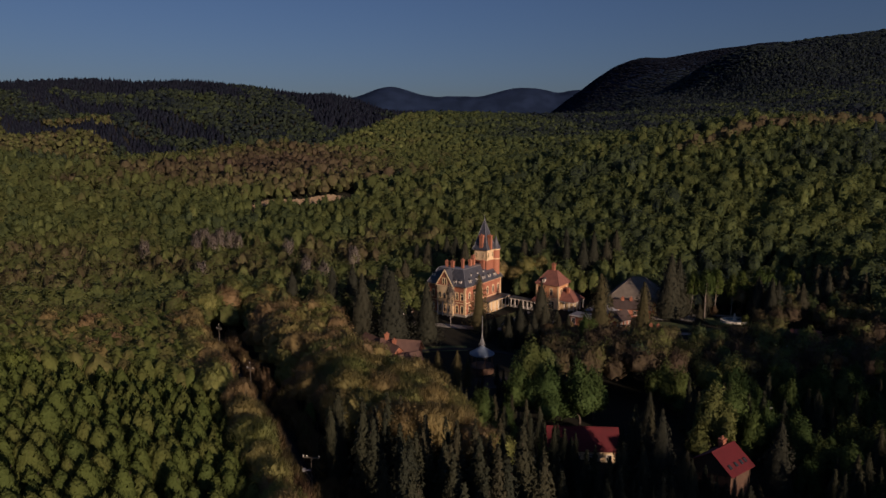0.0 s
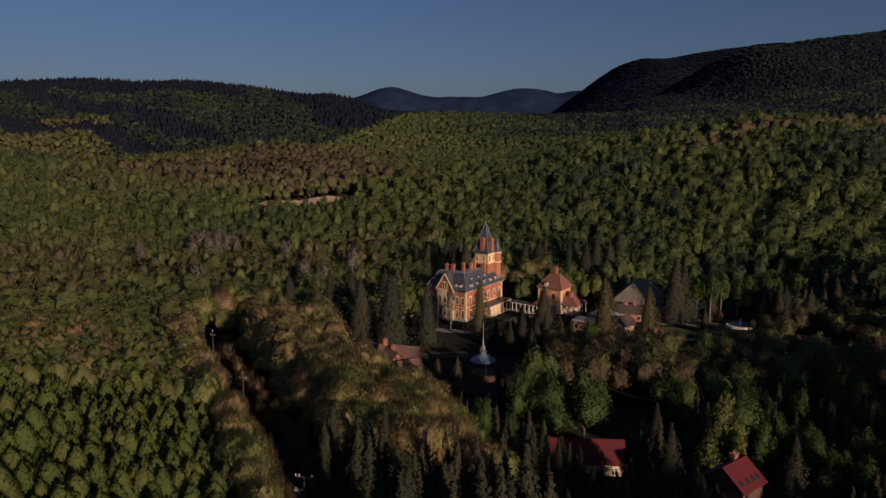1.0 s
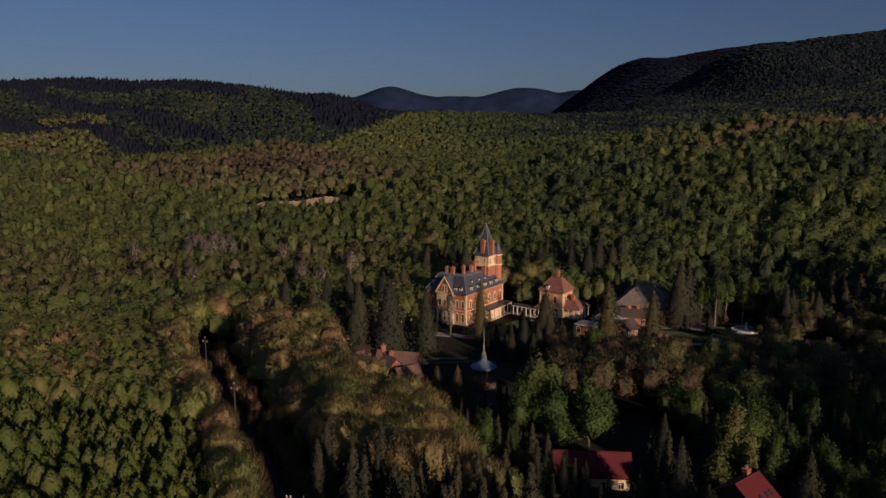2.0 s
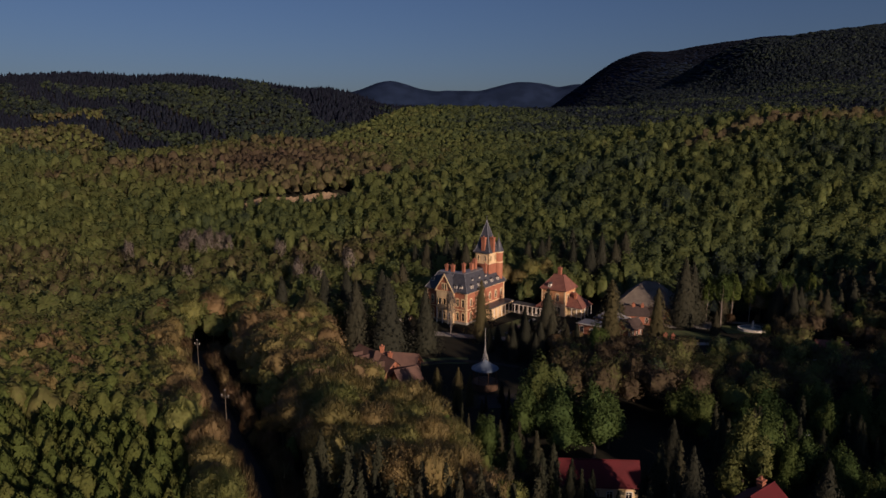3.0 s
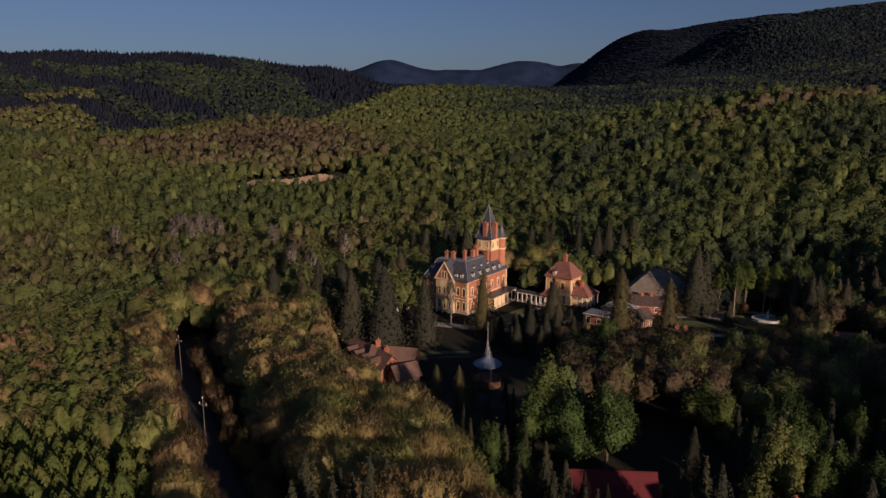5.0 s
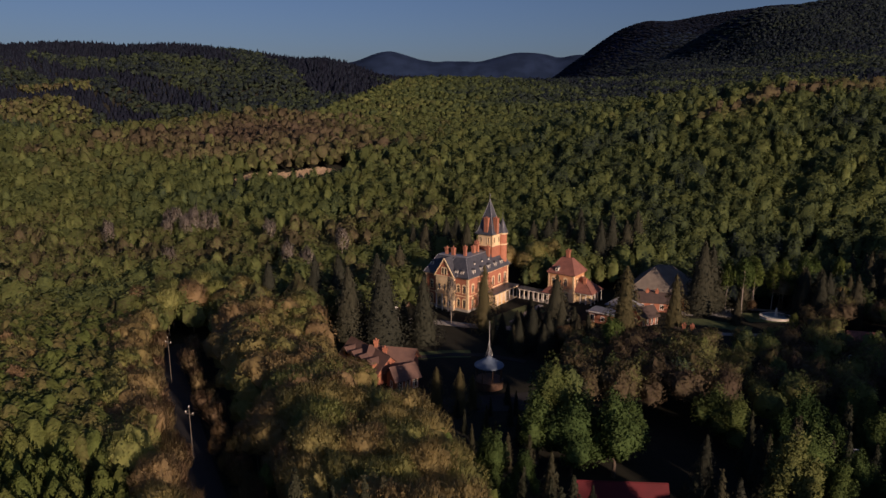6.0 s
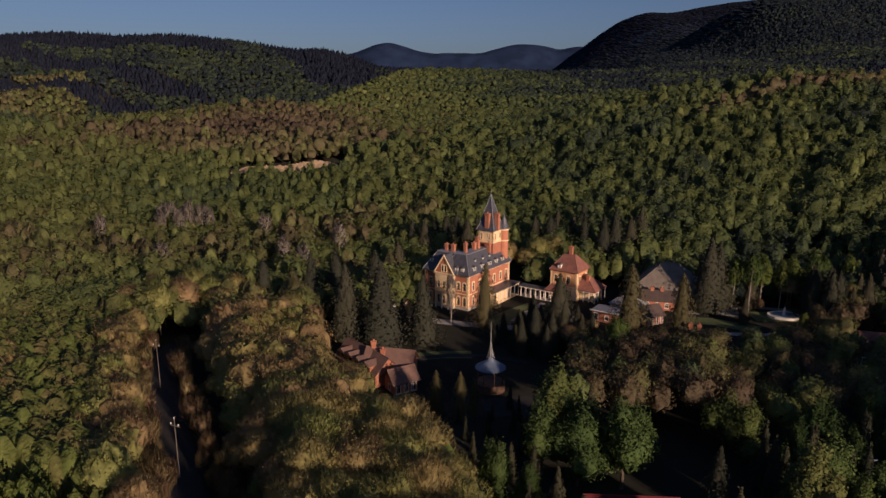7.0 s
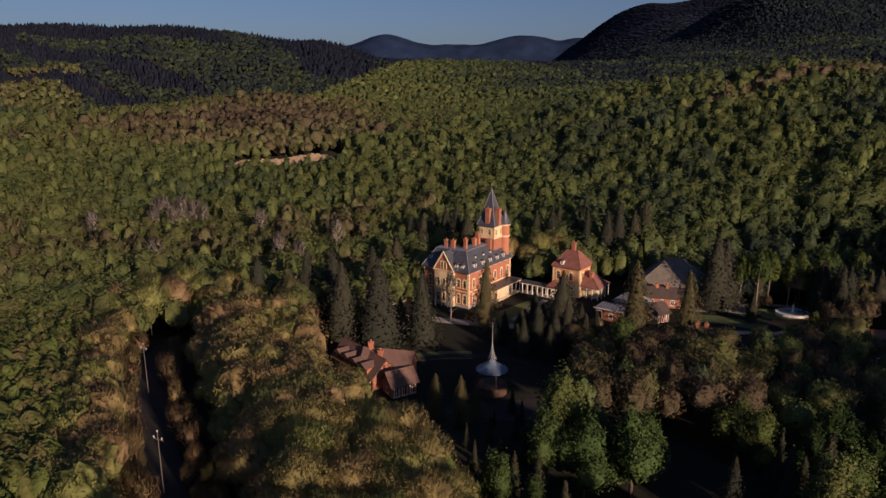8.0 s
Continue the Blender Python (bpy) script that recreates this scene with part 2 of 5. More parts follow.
gx, gy = axis(-4200, 4200, 260, 0.012), axis(-500, 4950, 270, 0.008, 170)
GX, GY = np.meshgrid(gx, gy)
gv = np.stack([GX, GY, height(GX, GY)], -1).reshape(-1, 3)
ii, jj = np.meshgrid(np.arange(len(gx) - 1), np.arange(len(gy) - 1))
i0 = (jj * len(gx) + ii).ravel()
gt = np.concatenate([np.stack([i0, i0 + 1, i0 + len(gx) + 1], 1), np.stack([i0, i0 + len(gx) + 1, i0 + len(gx)], 1)])
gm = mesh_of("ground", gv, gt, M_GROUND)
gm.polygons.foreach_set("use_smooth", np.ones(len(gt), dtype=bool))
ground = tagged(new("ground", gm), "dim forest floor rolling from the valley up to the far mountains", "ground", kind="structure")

# ---------------------------------------------------------------- trees
def shards(rs, pts, nrm, size, jitter=0.6, stretch=1.0):
    """A loose triangle of foliage at each point, facing about along its normal."""
    n = len(pts)
    d = nrm + rs.normal(0, jitter, (n, 3))
    d /= np.linalg.norm(d, axis=1, keepdims=True) + 1e-9
    ref = rs.normal(0, 1, (n, 3))
    a = np.cross(d, ref)
    a /= np.linalg.norm(a, axis=1, keepdims=True) + 1e-9
    b = np.cross(d, a)
    s = size * rs.uniform(0.6, 1.35, (n, 1))
    v = np.stack([pts + a * s * stretch, pts - a * s * 0.5 + b * s * 0.8, pts - a * s * 0.5 - b * s * 0.8], 1)
    soft = 0.78 * nrm / (np.linalg.norm(nrm, axis=1, keepdims=True) + 1e-9) + 0.3 * d * np.sign((d * nrm).sum(1, keepdims=True) + 1e-9)
    return v.reshape(-1, 3), np.arange(3 * n).reshape(-1, 3), np.repeat(soft / np.linalg.norm(soft, axis=1, keepdims=True), 3, 0)


def ball_points(rs, n):
    p = rs.normal(0, 1, (n, 3))
    return p / np.linalg.norm(p, axis=1, keepdims=True)


def lumpy(rs, d, lobes, deep, wide_a=0.5):
    """How far a rounded, lumpy crown reaches in the directions d."""
    c = ball_points(rs, lobes)
    c[:, 2] = np.abs(c[:, 2]) * 0.9
    c /= np.linalg.norm(c, axis=1, keepdims=True)
    amp = rs.uniform(0.5, 1.0, lobes)
    near = np.exp(-((1 - d @ c.T) / (wide_a * wide_a * 0.5)) * 1.0) * amp
    k = near.argmax(1)
    m = near.max(1)
    return 1 - deep + deep * 1.25 * m[:, None], c[k], m[:, None]


def dome_grid(nu, nv, low=-0.5):
    """Directions and triangles of a closed dome, for the inner mass of a crown."""
    e = []
    for j in range(nv):
        a = math.asin(low) + (math.pi / 2 - math.asin(low)) * j / nv
        e += [(math.cos(a) * math.cos(b), math.cos(a) * math.sin(b), math.sin(a)) for b in [2 * math.pi * (i + 0.5 * (j % 2)) / nu for i in range(nu)]]
    e.append((0, 0, 1.0))
    f = []
    for j in range(nv - 1):
        for i in range(nu):
            p, q, r, w = j * nu + i, j * nu + (i + 1) % nu, (j + 1) * nu + i, (j + 1) * nu + (i + 1) % nu
            f += [(p, q, w), (p, w, r)] if j % 2 else [(p, q, r), (q, w, r)]
    f += [((nv - 1) * nu + i, (nv - 1) * nu + (i + 1) % nu, nv * nu) for i in range(nu)]
    return np.array(e), np.array(f)


def leafy(rs, n, size, h=16.0, wide=5.0, low=0.25, lobes=16, deep=0.32, jitter=0.5, stretch=1.0, inner=(11, 6), fill=0.92, reach=(0.84, 1.08), lift=0.15, base=-0.5, rough=0.13, ruffle=0.0):
    """Broadleaf crown: small leaf clumps over a lumpy dome, thinner towards its underside."""
    d = ball_points(rs, n)
    d[:, 2] = np.where(d[:, 2] < -0.45, -d[:, 2], d[:, 2])
    e, f = dome_grid(*inner, low=base)
    d = np.concatenate([d, e])
    r, c, m = lumpy(rs, d, lobes, deep)
    mid, half = h * (0.5 + low * 0.42), h * (0.5 - low * 0.42)
    spread = np.concatenate([rs.uniform(*reach, (n, 1)), np.full((len(e), 1), fill)])
    spread[n:] *= rs.uniform(0.97 - rough, 0.97 + rough, (len(e), 1))
    p = d * r * spread * np.array([wide * rs.uniform(0.85, 1.15), wide, half])
    p[:, :2] *= 1 - 0.22 * d[:, 2:3]
    p[:, 2] += mid
    nrm = 0.45 * d + 0.5 * (d * r - 0.72 * c) + np.array([0, 0, lift])
    nrm[n:] += rs.normal(0, ruffle, (len(e), 3)) if ruffle else 0
    v, t, nn = shards(rs, p[:n], nrm[:n], size, jitter, stretch)
    inn = nrm[n:] / np.linalg.norm(nrm[n:], axis=1, keepdims=True)
    return np.concatenate([v, p[n:]]), np.concatenate([t, f + len(v)]), np.concatenate([nn, inn])


def spreading(rs, n, size, h, wide, low, lobes):
    """Several lumpy domes grown together, for an uneven outline."""
    vs, ts, ns, base = [], [], [], 0
    turn = rs.uniform(0, 6.28)
    for k, (share, tall, broad, off) in enumerate(((0.34, 1.0, 0.66, 0.08), (0.24, 0.84, 0.6, 0.4), (0.22, 0.7, 0.6, 0.46), (0.2, 0.56, 0.58, 0.5))):
        v, t, nn = leafy(rs, int(n * share), size, h * tall, wide * broad, low * 0.3, lobes // 2, 0.42, 0.6, 1.3, inner=(9, 5), fill=0.78, reach=(0.8, 1.16), base=-0.9, ruffle=0.2)
        a = turn + k * 2.1
        vs.append(v + np.array([math.cos(a) * off * wide, math.sin(a) * off * wide, 0]))
        ts.append(t + base)
        ns.append(nn)
        base += len(v)
    return np.concatenate(vs), np.concatenate(ts), np.concatenate(ns)


def twiggy(rs, n, h=17.0, wide=4.6, low=0.2, lobes=14, deep=0.25, long=1.5, thin=0.085, leaf=0.3, size=0.2, inner=(10, 5), fill=0.86):
    """Budding crown: a haze of fine upright twigs with a few small leaves."""
    k = int(n * (1 - leaf))
    d = ball_points(rs, n)
    d[:, 2] = np.where(d[:, 2] < -0.4, -d[:, 2], d[:, 2])
    e, f = dome_grid(*inner, low=-0.3) if fill else (np.zeros((0, 3)), np.zeros((0, 3), int))
    d = np.concatenate([d, e])
    r, c, m = lumpy(rs, d, lobes, deep)
    mid, half = h * (0.5 + low * 0.42), h * (0.5 - low * 0.42)
    depth = np.concatenate([rs.uniform(0.6, 1.06, (n, 1)) ** 0.4, fill * rs.uniform(0.76, 1.1, (len(e), 1))])
    p = d * r * depth * np.array([wide, wide, half])
    p[:, 2] += mid
    way = d * 0.55 + np.array([0, 0, 0.75]) + rs.normal(0, 0.28, d.shape)
    way /= np.linalg.norm(way, axis=1, keepdims=True)
    nrm = 0.6 * d + 0.4 * (d * r - 0.75 * c) + np.array([0, 0, 0.3])
    nrm[n:] += rs.normal(0, 0.36, (len(e), 3))
    nrm /= np.linalg.norm(nrm, axis=1, keepdims=True)
    side = np.cross(way, rs.normal(0, 1, d.shape))
    side /= np.linalg.norm(side, axis=1, keepdims=True)
    ln, th = long * rs.uniform(0.5, 1.3, (len(d), 1)), thin * rs.uniform(0.7, 1.4, (len(d), 1))
    v = np.stack([p - way * ln * 0.5 - side * th, p - way * ln * 0.5 + side * th, p + way * ln * 0.5], 1)[:k].reshape(-1, 3)
    v2, t2, n2 = shards(rs, p[k:n], nrm[k:n], size, 0.6)
    return (np.concatenate([v, v2, p[n:]]), np.concatenate([np.arange(3 * n).reshape(-1, 3), f + 3 * n]),
            np.concatenate([np.repeat(nrm[:k], 3, 0), n2, nrm[n:]]))


def needled(rs, n, h, wide, low, sz=1.0, bow=0.55, inner=(10, 6), fill=0.9):
    """Young conifer: a pointed, full crown of fine upswept sprays."""
    t = rs.uniform(0, 1, n) ** 0.62
    a = rs.uniform(0, 6.283, n)
    tier = 0.92 + 0.12 * np.cos((t * 7 + 0.12 * np.sin(a * 3)) * 6.283)
    rad = wide * t ** bow * np.where(t > 0.85, 1 - 1.6 * (t - 0.85), 1) * (0.8 + 0.28 * rs.uniform(0, 1, n)) * tier
    p = np.stack([np.cos(a) * rad, np.sin(a) * rad, h * (1 - (1 - low) * t)], 1)
    nrm = np.stack([np.cos(a), np.sin(a), np.full(n, 0.55)], 1)
    nrm /= np.linalg.norm(nrm, axis=1, keepdims=True)
    way = nrm * 0.6 + np.array([0, 0, 0.7]) + rs.normal(0, 0.25, (n, 3))
    way /= np.linalg.norm(way, axis=1, keepdims=True)
    side = np.cross(way, rs.normal(0, 1, (n, 3)))
    side /= np.linalg.norm(side, axis=1, keepdims=True)
    ln, th = 0.5 * sz ** 0.5 * rs.uniform(0.6, 1.4, (n, 1)), 0.07 * sz * rs.uniform(0.7, 1.4, (n, 1))
    v = np.stack([p - way * ln * 0.4 - side * th, p - way * ln * 0.4 + side * th, p + way * ln * 0.6], 1).reshape(-1, 3)
    nu, nv = inner
    q, qn = [], []
    for j in range(nv):
        tj = 1 - j / nv
        for i in range(nu):
            b = 2 * math.pi * (i + 0.5 * (j % 2)) / nu
            rj = fill * wide * tj ** bow * rs.uniform(0.86, 1.1) * (0.76 if j == 0 else 1)
            q.append((math.cos(b) * rj, math.sin(b) * rj, h * (1 - (1 - low) * tj)))
            qn.append((math.cos(b) * 0.87, math.sin(b) * 0.87, 0.5))
    q.append((0, 0, h * 0.99))
    qn.append((0, 0, 1.0))
    return np.concatenate([v, q]), np.concatenate([np.arange(3 * n).reshape(-1, 3), dome_grid(nu, nv)[1] + 3 * n]), np.concatenate([np.repeat(nrm, 3, 0), qn])


def conical(rs, n, size, h=20.0, wide=3.2, low=0.06, power=0.9, tiers=16, droop=0.5, inner=(9, 6), fill=0.72):
    """Conifer crown: tiers of boughs round a dense inner cone."""
    t = rs.uniform(0, 1, n) ** 0.75
    t = np.clip((np.floor(t * tiers) + rs.uniform(0, 0.75, n)) / tiers, 0, 1)
    z = h * (1 - (1 - low) * t)
    bough = rs.randint(0, 9, n) * (2 * math.pi / 9) + np.floor(t * tiers) * 1.7 + rs.normal(0, 0.22, n)
    reach = rs.uniform(0, 1, n) ** 0.55
    rad = wide * t ** power * (0.15 + 0.95 * reach) * (1 + 0.18 * np.sin(bough * 3 + t * 20))
    z = z - droop * rad * 0.55
    pts = np.stack([np.cos(bough) * rad, np.sin(bough) * rad, z], 1)
    nrm = np.stack([np.cos(bough) * 0.8, np.sin(bough) * 0.8, np.full(n, 0.65)], 1)
    v, f, nn = shards(rs, pts, nrm, size, 0.45, 1.4)
    nu, nv = inner
    q, qn = [], []
    for j in range(nv):
        tj = 1 - j / nv
        for i in range(nu):
            b = 2 * math.pi * (i + 0.5 * (j % 2)) / nu
            rj = fill * wide * tj ** power * rs.uniform(0.88, 1.08) * (0.72 if j == 0 else 1)
            q.append((math.cos(b) * rj, math.sin(b) * rj, h * (1 - (1 - low) * tj) - droop * rj * 0.3))
            qn.append((math.cos(b) * 0.8, math.sin(b) * 0.8, 0.6))
    q.append((0, 0, h * 0.985))
    qn.append((0, 0, 1.0))
    g = dome_grid(nu, nv)[1]
    return np.concatenate([v, q]), np.concatenate([f, g + len(v)]), np.concatenate([nn, qn])


def trunk_mesh(rs, name, h, r, limbs, material, spread=4.0, start=0.3, thin=0.35):
    bm = bmesh.new()
    bend = [Vector((rs.uniform(-0.2, 0.2) * i, rs.uniform(-0.2, 0.2) * i, h * (-0.06 + f))) for i, f in enumerate((0, 0.25, 0.5, 0.75, 0.97))]
    rad = [r * 1.25, r * 0.9, r * 0.65, r * 0.4, r * 0.1]
    for i in range(4):
        tube(bm, bend[i], bend[i + 1], rad[i], rad[i + 1], 6, caps=i in (0, 3))
    for k in range(limbs):
        f = start + (0.86 - start) * k / max(1, limbs - 1)
        i = min(3, int(f * 4))
        p = bend[i].lerp(bend[i + 1], f * 4 - i)
        a = k * 2.4 + rs.uniform(-0.5, 0.5)
        o = spread * rs.uniform(0.55, 0.95) * (1.15 - 0.7 * f)
        q = p + Vector((math.cos(a) * o * 0.55, math.sin(a) * o * 0.55, o * 0.5))
        e = q + Vector((math.cos(a + 0.3) * o * 0.45, math.sin(a + 0.3) * o * 0.45, o * 0.55))
        tube(bm, p, q, r * thin, r * thin * 0.6, 4, False)
        tube(bm, q, e, r * thin * 0.6, r * 0.05, 4, False)
    return bm_mesh(name, bm, material)


def kind_of_tree(crowns, trunks, material):
    made = []
    for (v, t, nn), tr in zip(crowns, trunks):
        made.append((mesh_of("crown", v, t, material, normals=nn), tr))
    return made


rs = np.random.RandomState(11)
NEAR, MIDD = {}, {}
for store, cut, sz in ((NEAR, 1.0, 1.0), (MIDD, 0.28, 1.5)):
    store["broadleaf_tree"] = kind_of_tree([spreading(rs, int(3800 * cut), 0.22 * sz, 16, w, lo, lb) for w, lo, lb in ((5.6, .2, 24), (4.9, .16, 20), (6.0, .22, 28))],
        [trunk_mesh(rs, "trunk", 14, 0.28, 7, M_BARK) for _ in range(3)], M_LEAF)
    store["budding_tree"] = kind_of_tree([twiggy(rs, int(2600 * cut), 16.5, w * 1.12, lo, lb, 0.3, long=1.4 * sz ** 0.5, thin=0.042 * sz, leaf=0.42, size=0.15 * sz, inner=(15, 8), fill=0.83) for w, lo, lb in ((5.0, .3, 10), (5.5, .26, 12), (4.6, .32, 9))],
        [trunk_mesh(rs, "trunk", 16.2, 0.2, 12, M_TWIGBARK, 4.6, 0.25, 0.22) for _ in range(3)], M_BUD)
    store["spruce_tree"] = kind_of_tree([conical(rs, int(2400 * cut), 0.28 * sz, 21, w, .05, p, 15, 0.7, (9, 6), 0.62) for w, p in ((6.8, .8), (6.2, .85), (7.4, .76))],
        [trunk_mesh(rs, "trunk", 20.4, 0.26, 0, M_BARK) for _ in range(3)], M_SPRUCE)
    store["fir_tree"] = kind_of_tree([conical(rs, int(1050 * cut), 0.36 * sz, 21, w, .05, p, 18, 0.6, (9, 6), 0.62) for w, p in ((4.2, .82), (3.8, .9), (4.7, .78))],
        [trunk_mesh(rs, "trunk", 20.4, 0.26, 0, M_BARK) for _ in range(3)], M_FIR)
    store["old_larch"] = kind_of_tree([conical(rs, int(2600 * cut), 0.26 * sz, 21, w, .06, p, 13, 0.8, (8, 5), 0.46) for w, p in ((6.8, .72), (6.2, .78), (7.2, .7))],
        [trunk_mesh(rs, "trunk", 20.4, 0.24, 0, M_TWIGBARK) for _ in range(3)], M_OLIVE)
    store["larch_tree"] = kind_of_tree([needled(rs, int(850 * cut), 8.0, w, .06, sz) for w in (2.3, 2.5, 2.1)],
        [trunk_mesh(rs, "trunk", 7.8, 0.12, 0, M_BARK) for _ in range(3)], M_PINE)
    store["young_tree"] = kind_of_tree([twiggy(rs, int(1500 * cut), 11, w, .06, 10, 0.34, long=1.0 * sz ** 0.5, thin=0.03 * sz, leaf=0.6, size=0.14 * sz, inner=(11, 6), fill=0.8) for w in (2.6, 3.0, 2.3)],
        [trunk_mesh(rs, "trunk", 10.4, 0.1, 6, M_TWIGBARK, 2.4, 0.25, 0.3) for _ in range(3)], M_FRESH)
    store["birch_tree"] = kind_of_tree([twiggy(rs, int(1900 * cut), 18, w, .24, 12, 0.4, long=1.2, thin=0.06 * sz, leaf=0.6, size=0.24 * sz, fill=0) for w in (2.9, 2.6, 3.2)],
        [trunk_mesh(rs, "trunk", 17.6, 0.2, 9, M_PALEBARK, 2.0, .35, 0.3) for _ in range(3)], M_FRESH)
    store["bare_tree"] = kind_of_tree([twiggy(rs, int(900 * cut), 17, w, .25, 9, 0.4, long=2.0, thin=0.05 * sz, leaf=0.0, fill=0) for w in (3.0, 2.6, 3.4)],
        [trunk_mesh(rs, "trunk", 16.6, 0.18, 14, M_PALEBARK, 4.4, .25, 0.4) for _ in range(3)], M_PALEBARK)
    store["brush"] = kind_of_tree([twiggy(rs, int(1100 * cut), 6, w, .02, 9, 0.4, long=1.5, thin=0.026 * sz, leaf=0.12, size=0.1 * sz, inner=(8, 4), fill=0.5) for w in (2.2, 2.5, 1.9)],
        [trunk_mesh(rs, "stem", 5.4, 0.05, 9, M_BARK, 2.4, .1) for _ in range(3)], M_BRUSH)

TREE_WORDS = {
    "broadleaf_tree": ("broadleaf tree with a full crown of fresh spring leaves", "tree", "broadleaf trees of the valley"),
    "budding_tree": ("budding tree with thin olive-brown twigs and pale limbs", "tree", "budding trees beside the road"),
    "spruce_tree": ("tall dark spruce with drooping boughs", "tree", "spruces of the park"),
    "fir_tree": ("dark fir standing close on the shaded slope", "tree", "firs of the near slope"),
    "old_larch": ("tall olive-brown larch with feathery drooping boughs", "tree", "larches of the park"),
    "larch_tree": ("young green conifer standing in a dense plantation", "tree", "plantation conifers"),
    "young_tree": ("slender young tree with fresh yellow-green leaves", "tree", "young trees on the hillside"),
    "birch_tree": ("slender birch with a pale trunk and thin crown", "tree", "birches by the pond"),
    "bare_tree": ("leafless pale grey tree among the spring woods", "tree", "bare trees on the slope"),
    "brush": ("dry reddish-brown brush at the road's edge", "bush", "brush along the road"),
}
tree_count = {}
BACK = []                                                                # trees further in, joined below


def plant(kind, x, y, s=1.0, tall=1.0, sink=0.3, fine=False):
    """One tree with its trunk and crown."""
    if not fine and ((kind == "budding_tree" and (y > 147 or (y > 100 and road_side(x, y) < -6))) or (kind == "broadleaf_tree" and (y > 156 or x < -75)) or (kind == "young_tree" and y > 100)):
        BACK.append((kind, x, y, s, s * tall))
        return
    tree_count[kind] = n = tree_count.get(kind, 0) + 1
    crown, trunk = (NEAR if y < 136 or fine or kind == "broadleaf_tree" else MIDD)[kind][n % 3]
    m = Matrix.Translation((x, y, ground_z(x, y) - sink)) @ Matrix.Rotation((n * 2.399) % 6.283, 4, "Z") @ Matrix.Diagonal((s, s, s * tall, 1))
    label, cat, grp = TREE_WORDS[kind]
    ob = thing(kind, m, label, cat, grp)
    part("trunk" if kind != "brush" else "stem", trunk, None, ob)
    part("crown", crown, None, ob)
    return ob


ROAD = [(-4, 55), (-17, 88), (-36, 126), (-53, 163), (-62, 183), (-66, 205)]


def road_side(x, y):
    """Metres to the right (+) or left (-) of the road's middle line."""
    best = None
    for (ax, ay), (bx, by) in zip(ROAD, ROAD[1:]):
        dx, dy = bx - ax, by - ay
        k = max(0, min(1, ((x - ax) * dx + (y - ay) * dy) / (dx * dx + dy * dy)))
        ox, oy = x - ax - k * dx, y - ay - k * dy
        d = math.hypot(ox, oy)
        if best is None or d < abs(best):
            best = d if ox * dy - oy * dx > 0 else -d
    return best


CLEAR = [(-3, 32, 222, 285), (-25, 34, 178, 212), (-2, 34, 164, 178), (26, 62, 222, 264), (46, 94, 222, 262), (99, 116, 229, 242), (66, 94, 206, 224),
         (19, 40, 112, 138), (44, 62, 93, 121), (-14, 14, 205, 240), (62, 94, 208, 226), (110, 126, 192, 216), (4, 18, 138, 180)]


def clear(x, y, m=0.0):
    return any(a - m < x < b + m and c - m < y < d + m for a, b, c, d in CLEAR)


def scatter(x0, x1, y0, y1, step, rnd):
    y = y0
    while y < y1:
        x = x0 + rnd.uniform(0, step)
        while x < x1:
            yield x + rnd.uniform(-0.48, 0.48) * step, y + rnd.uniform(-0.48, 0.48) * step
            x += step
        y += step * 0.88


def seen(x, y, extra=14):
    return abs(x) < 0.69 * y + extra


rnd = random.Random(5)
def planted(x, y):
    """Inside the plantation on the left hillside."""
    return road_side(x, y) < -6.4 + 0.8 * math.sin(y * 0.13) and y < 103 + 6 * math.sin(x * 0.11)


PLANTATION = []                                                          # the many that stand further in
for x, y in scatter(-130, 30, 52, 112, 2.25, rnd):
    if seen(x, y, 6) and planted(x, y):
        if y < 84:
            plant("larch_tree", x, y, rnd.uniform(0.85, 1.12), rnd.uniform(0.8, 1.0))
        else:
            PLANTATION.append((x, y))
for x, y in scatter(-150, 20, 60, 205, 2.15, rnd):                        # mixed young wood beyond it
    d = road_side(x, y)
    if seen(x, y, 8) and d < -6.8 - 2.2 * (y > 104) and not planted(x, y):
        q = rnd.random()
        brown = 0.0 if y < 112 else 0.6 if d > -11.5 else 0.16 * math.sin(x * 0.11 + y * 0.07)
        if q < brown * 0.8:
            plant("budding_tree", x, y, rnd.uniform(0.4, 0.56), rnd.uniform(1.1, 1.35))
        else:
            plant("young_tree", x, y, rnd.uniform(0.92, 1.06), rnd.uniform(0.95, 1.03))
for x, y in scatter(-80, 20, 60, 196, 2.6, rnd):                         # brush on both verges
    d = road_side(x, y)
    if seen(x, y, 8) and (-6.8 - 2.7 * (y > 104) < d < -2.4 or (3.0 < d < 6.8 and rnd.random() < 0.7)):
        if d < -5.6:
            plant("budding_tree", x, y, rnd.uniform(0.5, 0.68), rnd.uniform(1.0, 1.2))
        else:
            plant("brush", x, y, rnd.uniform(0.7, 1.15) * (0.75 if d > 0 else 1), rnd.uniform(1.0, 1.45))
